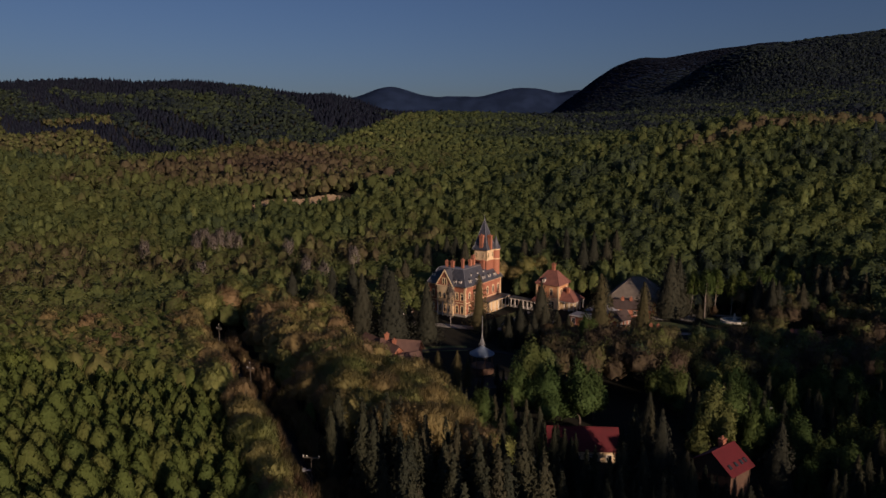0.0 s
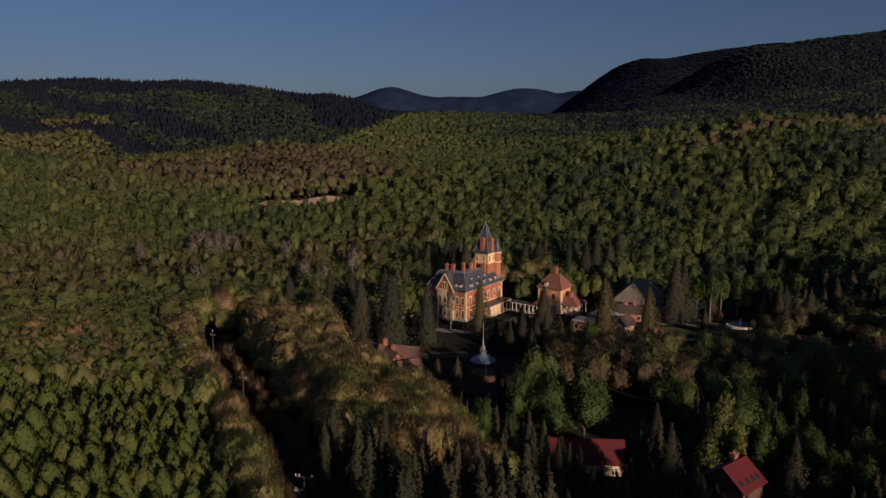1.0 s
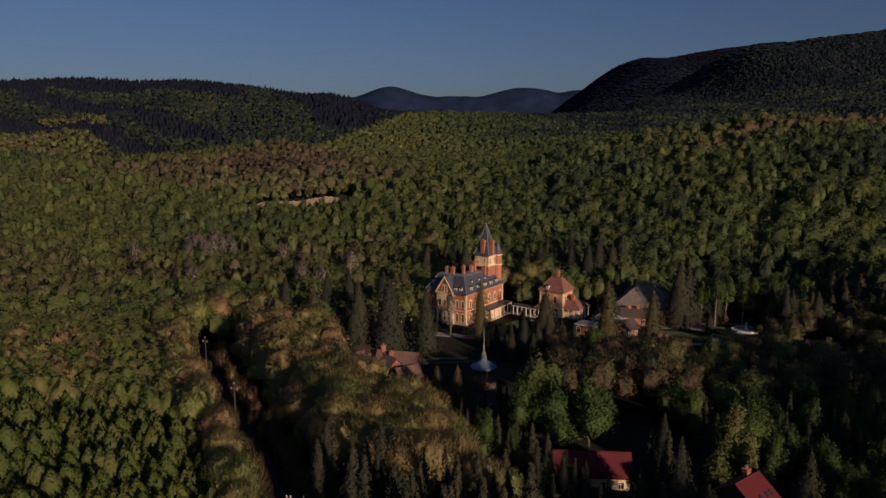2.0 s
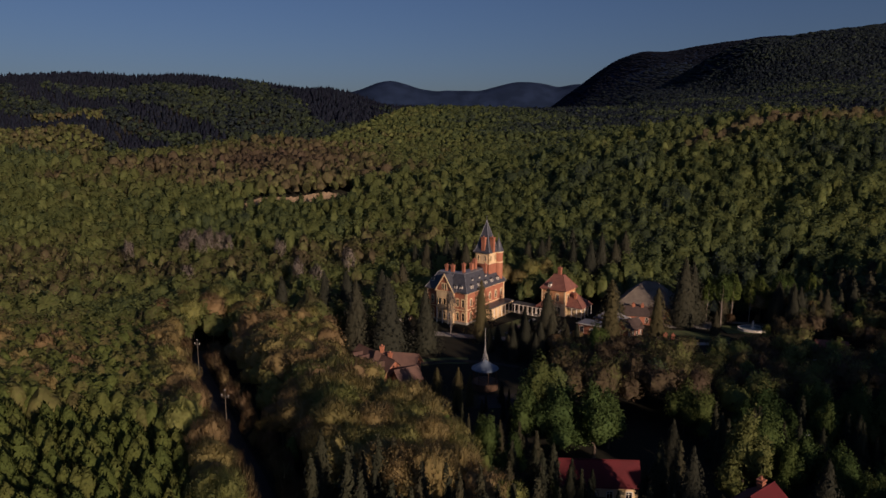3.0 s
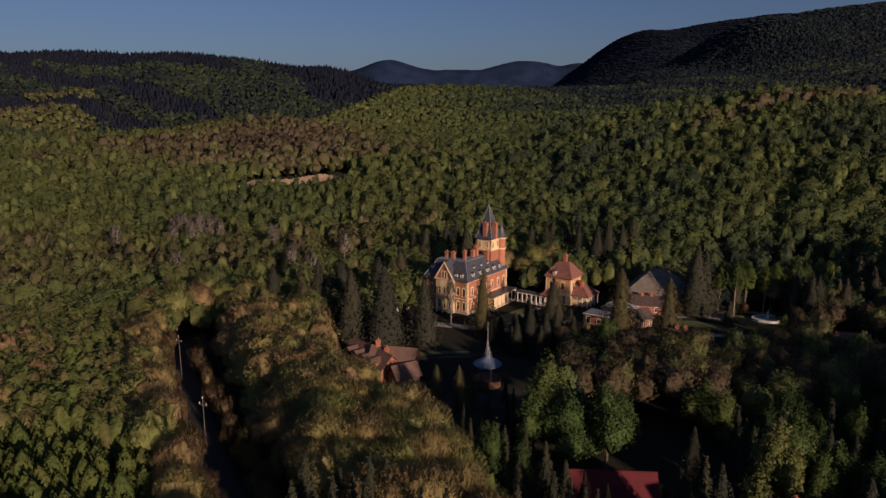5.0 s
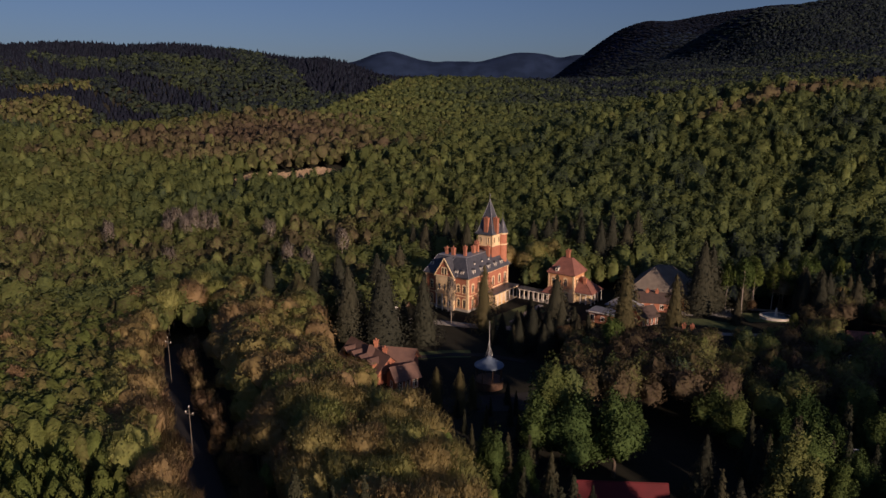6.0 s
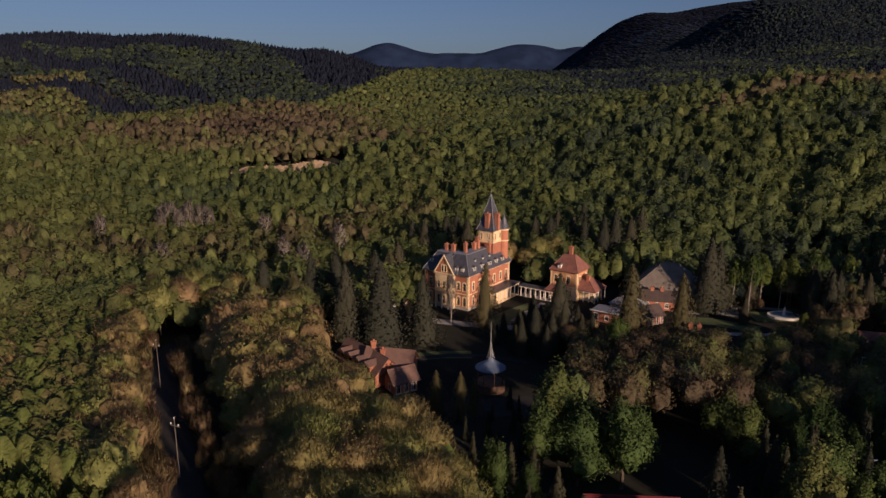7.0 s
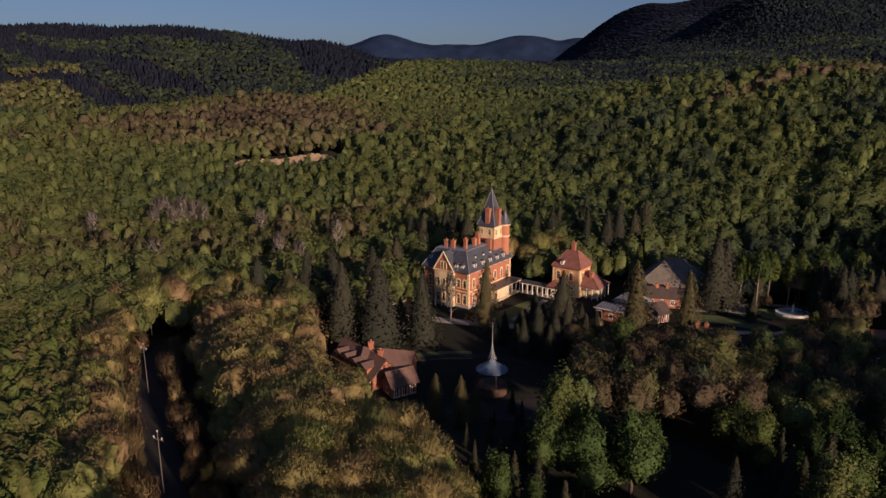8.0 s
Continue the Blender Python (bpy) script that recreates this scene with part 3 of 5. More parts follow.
for x, y in scatter(-70, 20, 103, 206, 4.4, rnd):                         # clump right of the road
    d = road_side(x, y)
    edge = 9 - (y - 105) * 0.27
    if d < (8.2 if y > 118 else 6.5) or x > edge or clear(x, y):
        continue
    # low enough to leave the lodge roofs open to view
    room = 1.0
    if x > -0.19 * (y - 46.7):
        room = ((66.5 - 0.417 * (y - 46.7) if x < -13 else 66 - 0.48 * (y - 46.7)) - ground_z(x, y)) / 17.5
    k = "young_tree" if (x > edge - 7 and y > 118 and rnd.random() < 0.6) or rnd.random() < 0.14 else "budding_tree"
    if room > 0.16:
        plant(k, x, y, min(room, rnd.uniform(0.84, 1.0) * (0.5 if d < 10.5 else 0.78 if d < 13.5 else 1)) * (1.5 if k == "young_tree" else 1))
for x, y in scatter(-30, 80, 62, 107, 4.4, rnd):                         # dark conifers close below
    d = road_side(x, y)
    if d < 4.5 or clear(x, y) or not seen(x, y) or (x < 9 - (y - 105) * 0.27 and y > 104):
        continue
    plant("fir_tree" if x > 38 or rnd.random() < 0.97 else "budding_tree", x, y, rnd.uniform(0.68, 0.92) * (0.86 if y > 92 else 1) * (0.82 if x > 15 else 1))
BIG = ((18.6, 144, .95), (22.5, 153, 1.15), (27, 147, .9), (31.5, 141, 1.12), (24, 141, .95), (36, 147, .85), (54, 126, 1.2), (60.5, 132, 1.0), (67, 130, .8), (78, 143, .8), (88, 147, .85),
       (57, 151, .8), (63, 146, .75), (70, 151, .85), (14.5, 132, .56), (11, 124, .5), (8.5, 116, .58))
for x, y, s in BIG:
    plant("broadleaf_tree", x, y, s, 1.0)
for x, y, s in ((39, 111, .85), (42, 107, .6), (61, 113, .75), (44.5, 134, .6)):
    plant("spruce_tree", x, y, s)
for x, y in scatter(6, 140, 104, 226, 6.2, rnd):                         # valley floor
    if clear(x, y) or not seen(x, y) or x < 9 - (y - 105) * 0.27 + 6 or (x < 34 and y > 162) or any(math.dist((x, y), b[:2]) < 4.5 * b[2] for b in BIG):
        continue
    q = rnd.random()
    far_in = y > 158
    if not far_in and 36 < x < 53 and y < 157:
        continue
    k = ("budding_tree" if q < 0.76 else "broadleaf_tree" if q < 0.88 else "spruce_tree") if far_in else ("broadleaf_tree" if q < 0.4 else "fir_tree")
    room = (66 - 0.3625 * (y - 46.7) - ground_z(x, y)) / 17                # the buildings beyond stay in view
    if k == "spruce_tree" and (far_in or room < 0.6):
        k = "budding_tree"
    if x > 0.62 * (y - 46.7):
        room = 1.0
    if room > 0.24:
        s = rnd.uniform(0.7, 0.98) if 150 < y < 190 and x < 66 else rnd.uniform(0.55, 0.8)
        room = min(room, 1.0 if y < 188 and x < 62 else 0.68) if y > 150 and x < 0.62 * (y - 46.7) else room
        s *= 0.8 if k == "fir_tree" else 1.0
        plant(k, x, y, s if k != "spruce_tree" else min(s, room), min(1.0, room / s) if k != "spruce_tree" else 1.0)
for x, y, h in ((-14, 213, 24), (-24, 217, 22), (-2.8, 214, 20), (35.4, 220, 18.5), (86, 241, 24), (90, 244, 22), (-18, 242, 20), (-30, 240, 20), (-36, 232, 21),
                (-12, 264, 18), (30, 233, 9), (63, 244, 15)):
    plant("spruce_tree", x, y, h / 21 * 1.12, 0.9, fine=True)
for x, y, s in ((95, 243, 1), (99, 240, 1.1), (104, 243, 1), (109, 241, .95), (114, 244, 1), (119, 242, 1.05), (125, 246, 1), (97, 247, .9), (131, 243, 1), (106, 248, 1.0)):
    plant("birch_tree", x, y, s, fine=True)
for k, x, y, h in (("old_larch", 5.5, 166, .52), ("old_larch", 0.6, 171, .48), ("old_larch", 8.5, 171, .4), ("broadleaf_tree", -30, 228, .7), ("budding_tree", 44, 216, .42), ("young_tree", 46.5, 200, 1.25),
                   ("budding_tree", 40, 212, .45), ("budding_tree", 36, 206, .55), ("broadleaf_tree", 22, 211, .4), ("budding_tree", -32, 205, .8),
                   ("budding_tree", -38, 214, .9), ("broadleaf_tree", -44, 224, .8), ("spruce_tree", -50, 232, .9), ("spruce_tree", 62, 278, 1.0), ("spruce_tree", 67, 281, 1.05), ("spruce_tree", 72, 279, .95),
                   ("spruce_tree", 77, 283, 1.0), ("spruce_tree", 56, 283, .9)):
    plant(k, x, y, h, fine=True)
for x, y, s in ((24, 218, .5), (28.5, 214, .55), (20, 221, .4), (31, 224.5, .45), (26, 225, .35), (17, 214, .42), (22, 210, .4), (38, 226, .4), (41, 221, .5), (-5, 222, .5), (-9, 226, .55)):   # yews and firs below the castle
    plant("spruce_tree", x, y, s, 0.85, fine=True)
for x, y, s in ((34, 177, .8), (39, 167, .9), (30, 170, .95), (47, 165, .95), (52, 175, .9), (33, 184, .75), (56, 168, .95), (43, 181, .75), (37, 187, .62), (45, 172, .85), (50, 186, .7)):
    plant("budding_tree", x, y, s)
for x, y, s in ((18, 112, .74), (20, 109, .66), (22.2, 111, .6), (16, 110, .7), (29, 106, .44), (33.5, 107, .42)):
    plant("fir_tree", x, y, s)
for x, y, h in ((-8, 291, 17), (-3, 287, 19), (1, 294, 17), (5, 289, 20), (9, 296, 18), (13, 290, 17), (17, 297, 16), (39, 291, 16), (44, 287, 18), (48, 294, 17), (53, 289, 16), (58, 295, 18)):
    plant("spruce_tree", x, y, h / 21 * 1.15, 0.87, fine=True)           # dark trees behind the castle
for x, y, k in ((-79, 208, .8), (-74, 214, .95), (-69, 219, 1.0), (-76, 222, 1.05), (-64, 226, .95), (-70, 230, 1.05), (-60, 220, .85), (-58, 231, .95), (-83, 217, .9), (-52, 226, .8), (-80, 228, .95)):
    plant("budding_tree", x, y, k, fine=True)                            # round budding trees at the road's end
plant("young_tree", -53, 217, 1.1, fine=True)
for x, y, k in ((36.5, 118, .75), (38.5, 115, .8), (34.8, 119.6, .5)):
    plant("fir_tree", x, y, k)                                           # they shade the long red roof
for x, y, k in ((27, 276, .85), (33, 273, .8), (38, 277, .95), (44, 278, .9), (20, 280, .9)):
    plant("budding_tree", x, y, k, fine=True)
for x, y, h in ((23, 206, 11), (27, 209, 13), (31, 206, 12), (35, 211, 13), (39, 207, 11), (29, 202, 10), (43, 212, 10), (25, 214, 9), (33, 216, 9)):
    plant("spruce_tree", x, y, h / 21, 1.0, fine=True)                   # dark conifers below the castle lawn
for x, y, h in ((15, 226, 20), (54.5, 217, 22), (69.4, 218.5, 19)):
    plant("old_larch", x, y, h / 21, 1.0, fine=True)
for x, y, h in ((5.5, 141, 6), (9, 139.5, 7), (13, 142, 7), (16.5, 140, 8), (7, 147, 6), (11.5, 149, 6), (16, 151, 7), (6, 155, 5.5), (10.5, 158, 5.5), (15.5, 160, 6), (17.5, 167, 6), (16.5, 174, 6), (5, 163, 4.5), (12, 166, 4.5)):
    plant("fir_tree", x, y, h / 21, 1.0)                                 # low firs on the shaded floor of the clearing
for x, y, s in ((-112, 315, 1.0), (-108, 313, 1.1), (-104, 316, .95), (-100, 312, 1.1), (-96, 315, 1.0), (-92, 313, .9), (-110, 308, .9), (-102, 307, 1.0), (-44, 262, .95), (-52, 268, 1.0), (-35, 285, 1.05), (-66, 300, 1.0),
                (5.3, 230, .86), (-95, 270, .9), (-130, 300, 1.0)):
    plant("bare_tree", x, y, s, 1.15, fine=True)
for x, y in scatter(112, 175, 226, 252, 5.2, rnd):                      # dark trees round the pond
    plant("spruce_tree" if rnd.random() < 0.45 else "budding_tree", x, y, rnd.uniform(0.55, 0.85), fine=x < 130)
for k, x, y, s in (("birch_tree", 101.5, 213.5, .52), ("spruce_tree", 117, 229, .5), ("spruce_tree", 92.5, 229, .42), ("brush", 103, 241, .8), ("brush", 112, 241, .7), ("spruce_tree", 101, 244, .6), ("spruce_tree", 93, 246, .7)):
    plant(k, x, y, s, fine=True)
for x, y in ((-18.6, 85.6), (-15.6, 85.2), (-17.2, 83.4), (-19.5, 88.0), (-14.6, 87.4)):
    plant("brush", x, y, 0.85, 1.15)
for x, y, top in ((43.5, 108.2, 12.6), (45.1, 106.4, 12.2), (45.7, 103.2, 11.8), (46.6, 100.7, 10.8), (49.4, 102.3, 9.0), (51.4, 102.8, 9.0), (53.4, 102.6, 9.0), (55.4, 103.2, 8.4), (57.0, 104.0, 7.6), (23.0, 121.5, 13.0), (26.3, 120.6, 11.6)):                                                   # conifers against the red houses
    plant("fir_tree", x, y, (top - ground_z(x, y)) / 20.6, 1.0)

for x, y, s in ((47.4, 103.4, .42), (49.3, 102.0, .42), (51.2, 103.0, .42), (45.6, 105.0, .45), (53.2, 104.0, .4), (48.2, 101.2, .36), (50.4, 100.8, .38)):     # dark trees hiding the cottage wall
    plant("spruce_tree", x, y, s)

# ---------------------------------------------------------------- woods, too many to count
def woods(name, label, spots, templates, tints, scales, material=M_WOODS):
    """One joined mesh of many crowns."""
    vs, ts, cs, ns, base = [], [], [], [], 0
    for k, (v0, t0, n0) in enumerate(templates):
        mine = np.arange(len(spots)) % len(templates) == k
        p, s, c = spots[mine], scales[mine], tints[mine]
        n = len(p)
        if not n:
            continue
        a = np.random.RandomState(k + 3).uniform(0, 6.283, n)
        ca, sa = np.cos(a)[:, None], np.sin(a)[:, None]
        x, y, z = v0[:, 0][None], v0[:, 1][None], v0[:, 2][None]
        w = np.stack([(x * ca - y * sa) * s[:, :1] + p[:, :1], (x * sa + y * ca) * s[:, :1] + p[:, 1:2], z * s[:, 1:2] + p[:, 2:3]], -1)
        vs.append(w.reshape(-1, 3))
        ts.append((t0[None] + (np.arange(n) * len(v0))[:, None, None]).reshape(-1, 3) + base)
        x, y, z = n0[:, 0][None], n0[:, 1][None], n0[:, 2][None]
        ns.append(np.stack([x * ca - y * sa, x * sa + y * ca, z + 0 * ca], -1).reshape(-1, 3))
        cs.append(np.repeat(c, len(v0)))
        base += n * len(v0)
    ob = new(name, mesh_of(name, np.concatenate(vs), np.concatenate(ts), material, np.concatenate(cs), np.concatenate(ns)))
    return tagged(ob, label, "forest", kind="stuff")


def stand(y0, y1, step, seed, keep):
    r = np.random.RandomState(seed)
    w = 0.70 * y1 + 60
    xs, ys = np.meshgrid(np.arange(-w, w, step), np.arange(y0, y1, step * 0.9))
    x = (xs + r.uniform(-0.5, 0.5, xs.shape) * step).ravel()
    y = (ys + r.uniform(-0.5, 0.5, xs.shape) * step).ravel()
    ok = (np.abs(x) < 0.68 * y + 16) & keep(x, y)
    return x[ok], y[ok], r


def tint_of(x, y, r):
    """Species by stand: 0 dark conifer, 0.5 fresh green, 1 brown; haze tints far stands."""
    crest = -172 + (y - 430) * 0.29
    t = 0.54 + 0.16 * waves(x, y, 150, 21) + 0.16 * waves(x, y, 42, 22) + 0.08 * waves(x, y, 17, 23) + r.normal(0, 0.035, len(x))
    t = t + (0.28 * np.exp(-((x - crest - 15) / 60) ** 2) * ss(400, 450, y) + 0.22 * np.exp(-((x + 90) / 70) ** 2 - ((y - 505) / 75) ** 2)) * (1 - ss(620, 720, y))                   # budding beech along the crest
    t = t + 0.12 * (1 - ss(300, 345, y)) * (1 - ss(-60, 0, x)) + 0.34 * np.exp(-((y - 408 - 0.2 * (x - 150)) / 17) ** 2) * ss(120, 160, x)
    t = t - 0.10 * ss(20, 120, x) * (1 - ss(560, 900, y))
    deep = y * 1.208                                                                          # the ridge's own depth scale
    slope = ss(570, 690, y) * ss(-40, 60, crest - x)                                          # ridge across the side valley, its tint lowered for haze and weaker sun
    t = np.where(slope > 0.5, 0.28 + 0.08 * waves(x, y, 110, 36) + 0.06 * waves(x, y, 35, 37) + r.normal(0, 0.03, len(x)), t)
    t = np.where((slope > 0.5) & (x / y < -0.47) & (y < 760), t + 0.42, t)                   # budding hill at its foot
    u = x / y + 0.03 * waves(x, y, 150, 31) + 0.012 * waves(x, y, 45, 26) + 0.0003 * (deep - 1080) + r.normal(0, 0.004, len(x))
    top = (deep > 1060 + 70 * waves(x, y, 120, 33) + r.normal(0, 8, len(x))) & ~((u > -0.27) & (u < -0.20) & (deep < 1195)) & (u > -0.63)
    finger = (np.abs(deep - (1040 - (u + 0.61) * 760)) < 40 + 24 * waves(x, y, 70, 34) + r.normal(0, 6, len(x))) & (u > -0.62) & (u < -0.37)
    low_finger = (np.abs(deep - (900 - (u + 0.66) * 520)) < 26 + 16 * waves(x, y, 60, 35)) & (u > -0.68) & (u < -0.44)
    dark = (slope > 0.5) & (top | finger | low_finger | ((u > -0.21) & (u < -0.08) & (deep > 930)))
    t = np.where(dark, r.uniform(0, 0.07, len(x)), t)
    # distant stands slide to the dark blue stops, haze put into their colour
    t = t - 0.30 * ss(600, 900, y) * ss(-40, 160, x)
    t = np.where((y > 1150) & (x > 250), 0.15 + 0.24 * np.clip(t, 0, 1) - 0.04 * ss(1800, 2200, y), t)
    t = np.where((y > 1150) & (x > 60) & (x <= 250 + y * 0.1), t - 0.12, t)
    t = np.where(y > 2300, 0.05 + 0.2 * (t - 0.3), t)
    return np.clip(t, 0.06, 1.0)


QUARRY = ((-111, 408), (-57, 421))


def quarry_free(x, y):
    (ax, ay), (bx, by) = QUARRY
    dx, dy = bx - ax, by - ay
    k = np.clip(((x - ax) * dx + (y - ay) * dy) / (dx * dx + dy * dy), 0, 1)
    d = np.hypot(x - ax - k * dx, y - ay - k * dy)
    front = (y - ay) - (x - ax) * dy / dx
    return ~((d < 21) & (front < 2) & (x > ax - 3) & (x < bx + 9) & (x > ax - 4))


def below_quarry(x, y):
    """The young growth in front of the bare bank."""
    return (x > -112) & (x < -40) & (y > 345) & (y < 416 + (x + 57) * 0.24)


def not_near(x, y):
    free = quarry_free(x, y)
    for a, b, c, d in CLEAR:
        free &= ~((x > a) & (x < b) & (y > c) & (y < d))
    return free & ~((x > -34) & (x < 142) & (y < 226)) & ~((y < 244) & (x > 88) & (x < 118)) & ~((x < -30) & (x > -170) & (y < 203)) & ~(np.hypot(x + 66, y - 205) < 7)


def heights(x, y, sink=0.4):
    return np.stack([x, y, height(x, y) - sink], 1)


tr = np.random.RandomState(4)
def forest_kinds(n, size, fine, tall, lift):
    """Crown shapes of a mixed forest: leafed, budding and conifer."""
    leafed = [leafy(tr, n, size, h * tall, w, lo, lb, 0.3, 0.6, 1.2, inner=fine, fill=0.86, reach=(0.84, 1.16), lift=lift, base=-0.85, rough=0.2, ruffle=0.3)
              for w, lb, h, lo in ((3.9, 8, 12.4, .1), (3.3, 6, 13.2, .1), (4.4, 11, 12, .12), (2.9, 6, 13.6, .1), (3.6, 8, 12.6, .1), (4.1, 9, 11.6, .1), (3.4, 8, 11.2, .1))]
    budding = [twiggy(tr, n, 12.5 * tall, w, .1, lb, 0.26, long=1.3, thin=size * 0.25, leaf=0.3, size=size * 0.7, inner=fine, fill=0.92) for w, lb in ((3.6, 8), (3.2, 6), (4.0, 10), (2.9, 6))]
    firs = [conical(tr, n, size, 13 * tall, w, .04, p, 12, 0.4, fine, 0.8) for w, p in ((3.0, .75), (2.7, .85), (3.3, .7))]
    return leafed, budding, firs


def mixed_forest(where, y0, y1, step, seed, n, size, fine, tall, keep, lift, sizes=(0.95, 0.17)):
    x, y, r = stand(y0, y1, step, seed, keep)
    t = tint_of(x, y, r)
    sc = np.clip(r.normal(*sizes, (len(x), 1)), 0.55, 1.4) * np.stack([np.ones(len(x)), r.uniform(0.9, 1.12, len(x))], 1)
    sc[below_quarry(x, y)] *= 0.8
    leafed, budding, firs = forest_kinds(n, size, fine, tall, lift)
    brown, dark = t > 0.72 + r.normal(0, 0.04, len(x)), t < 0.14 + 0.06 * (y < 640)
    for name, label, mine, shapes in (("forest", "spring forest of fresh green crowns", ~brown & ~dark, leafed),
                                      ("budding_forest", "brown forest of budding beeches", brown & ~dark, budding),
                                      ("conifer_forest", "dark conifer stands in the forest", dark, firs)):
        if mine.any():
            woods(name, label + " " + where, heights(x[mine], y[mine]), shapes, t[mine], sc[mine])


def anywhere(x, y):
    return np.ones(len(x), bool)


mixed_forest("on the slope behind the castle", 196, 390, 4.05, 1, 90, 0.5, (7, 3), 1.0, not_near, 1.2)
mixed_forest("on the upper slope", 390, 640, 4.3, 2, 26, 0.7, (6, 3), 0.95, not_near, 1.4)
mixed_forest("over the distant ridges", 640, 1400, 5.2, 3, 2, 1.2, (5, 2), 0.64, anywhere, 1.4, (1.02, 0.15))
hz_t = [leafy(tr, 1, 2.0, 12, w, 0.3, 5, 0.2, 0.35, inner=(5, 2), fill=1.0, lift=2.2) for w in (9.4, 8.6, 10.4)]
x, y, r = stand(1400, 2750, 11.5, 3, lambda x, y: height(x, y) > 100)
woods("mountain_forest", "forest covering the mountain, tinted dark blue with haze", heights(x, y, 0.8), hz_t, tint_of(x, y, r), r.uniform(0.8, 1.15, (len(x), 1)) * np.stack([np.ones(len(x)), np.where(y > 1900, 0.45, 0.55)], 1))
far_t = forest_kinds(5, 0.9, (5, 2), 1.0, 0.7)[0]
bud_crown = lambda w: twiggy(tr, 640, 16.5, w * 1.15, .2, 14, 0.36, long=1.2, thin=0.055, leaf=0.5, size=0.24, inner=(12, 6), fill=0.86)
for name, kind, label, make, lo, hi, material, right in (
        ("young_wood", "budding_tree", "brown budding wood along the valley side", bud_crown, 0.0, 1.0, M_BUDWOOD, False),
        # budding trees right of x = 8: valley shade put into darker tints
        ("valley_wood", "budding_tree", "mixed wood on the valley floor, tinted darker for its shade", lambda w: twiggy(tr, 820, 16.5, w * 1.2, .16, 18, 0.5, long=1.3, thin=0.06, leaf=0.55, size=0.27, inner=(11, 6), fill=0.76), 0.62, 1.0, M_WOODS, True),
        ("green_wood", "broadleaf_tree", "fresh green broadleaf wood on the hillside", lambda w: leafy(tr, 300, 0.5, 16, w, .18, 16), 0.34, 0.6, M_WOODS, None),
        ("leafing_wood", "young_tree", "young yellow-green wood along the hillside", lambda w: leafy(tr, 110, 0.22, 9.6, w * 0.55, .04, 7, 0.2, 0.4, 1.3, inner=(9, 5), fill=0.95, reach=(0.92, 1.08), lift=0.7, base=-0.7, rough=0.17, ruffle=0.3), 0.1, 0.95, M_YOUNGWOOD, None)):
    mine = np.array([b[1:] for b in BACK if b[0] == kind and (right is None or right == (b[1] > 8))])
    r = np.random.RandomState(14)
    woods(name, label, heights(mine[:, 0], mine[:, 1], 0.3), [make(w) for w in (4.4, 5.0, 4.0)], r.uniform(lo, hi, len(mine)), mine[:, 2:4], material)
young = [needled(tr, 200, 8.0, w, .06, 1.9, inner=(8, 4)) for w in (2.3, 2.5, 2.1)]
spots = np.array(PLANTATION)
r = np.random.RandomState(12)
woods("plantation", "dense plantation of young green conifers", heights(spots[:, 0], spots[:, 1], 0.3), young, r.uniform(0.1, 0.95, len(spots)), r.uniform(0.75, 1.1, (len(spots), 1)) * np.ones((1, 2)), M_PLANTED)
# crowns on the added hills, out of view, for a taller shadow
x, y, r = np.random.RandomState(8).uniform(60, 220, 420), np.random.RandomState(9).uniform(-100, 100, 420), np.random.RandomState(10)
ok = (x > 0.69 * y + 24)
x, y = x[ok], y[ok]
woods("side_forest", "forest on the unseen hill added to shade the valley", heights(x, y), far_t, tint_of(x, y, r), r.uniform(1.0, 1.4, (len(x), 1)) * np.ones((1, 2)))

# ---------------------------------------------------------------- building materials
M_BRICK = mat("red_brick", (0.43, 0.175, 0.095), (0.31, 0.12, 0.068), 0.85, 0.7, 9, 0.3, vary="object")
M_CREAM = mat("cream_plaster", (0.80, 0.62, 0.36), (0.62, 0.47, 0.27), 0.8, 0.5, 7, 0.1)
M_OCHRE = mat("ochre_brick", (0.62, 0.33, 0.15), (0.48, 0.24, 0.11), 0.85, 0.7, 9, 0.2)
M_WHITE = mat("white_paint", (0.80, 0.76, 0.68), (0.62, 0.58, 0.50), 0.6, 0.8, 9, 0.05)
M_SLATE = mat("slate", (0.085, 0.090, 0.105), (0.040, 0.043, 0.055), 0.42, 0.9, 6, 0.4)
M_LEAD = mat("lead_sheet", (0.30, 0.31, 0.33), (0.20, 0.21, 0.23), 0.45, 0.6, 5, 0.15, 0.3)
M_TILE = mat("red_roof_tiles", (0.25, 0.105, 0.074), (0.155, 0.066, 0.05), 0.75, 0.8, 6, 0.4, vary="object")
M_BROWNTILE = mat("brown_roof_tiles", (0.165, 0.096, 0.072), (0.10, 0.060, 0.048), 0.8, 0.8, 6, 0.4, vary="object")
# the brown tiles again, darkened for roofs that stand in shade
M_SHADETILE = mat("shaded_roof_tiles", (0.085, 0.060, 0.050), (0.05, 0.036, 0.032), 0.85, 0.8, 6, 0.4)
M_GREYTILE = mat("grey_roof_tiles", (0.21, 0.18, 0.14), (0.13, 0.112, 0.09), 0.8, 0.6, 6, 0.35)
M_REDPAINT = mat("bright_red_roof", (0.120, 0.007, 0.011), (0.080, 0.005, 0.008), 0.8, 0.5, 6, 0.2)
M_BLUEROOF = mat("blue_grey_sheet", (0.15, 0.20, 0.27), (0.10, 0.14, 0.20), 0.5, 0.5, 5, 0.1, 0.1)
M_WOOD = mat("dark_timber", (0.13, 0.075, 0.045), (0.07, 0.04, 0.025), 0.8, 1.5, 14, 0.3)
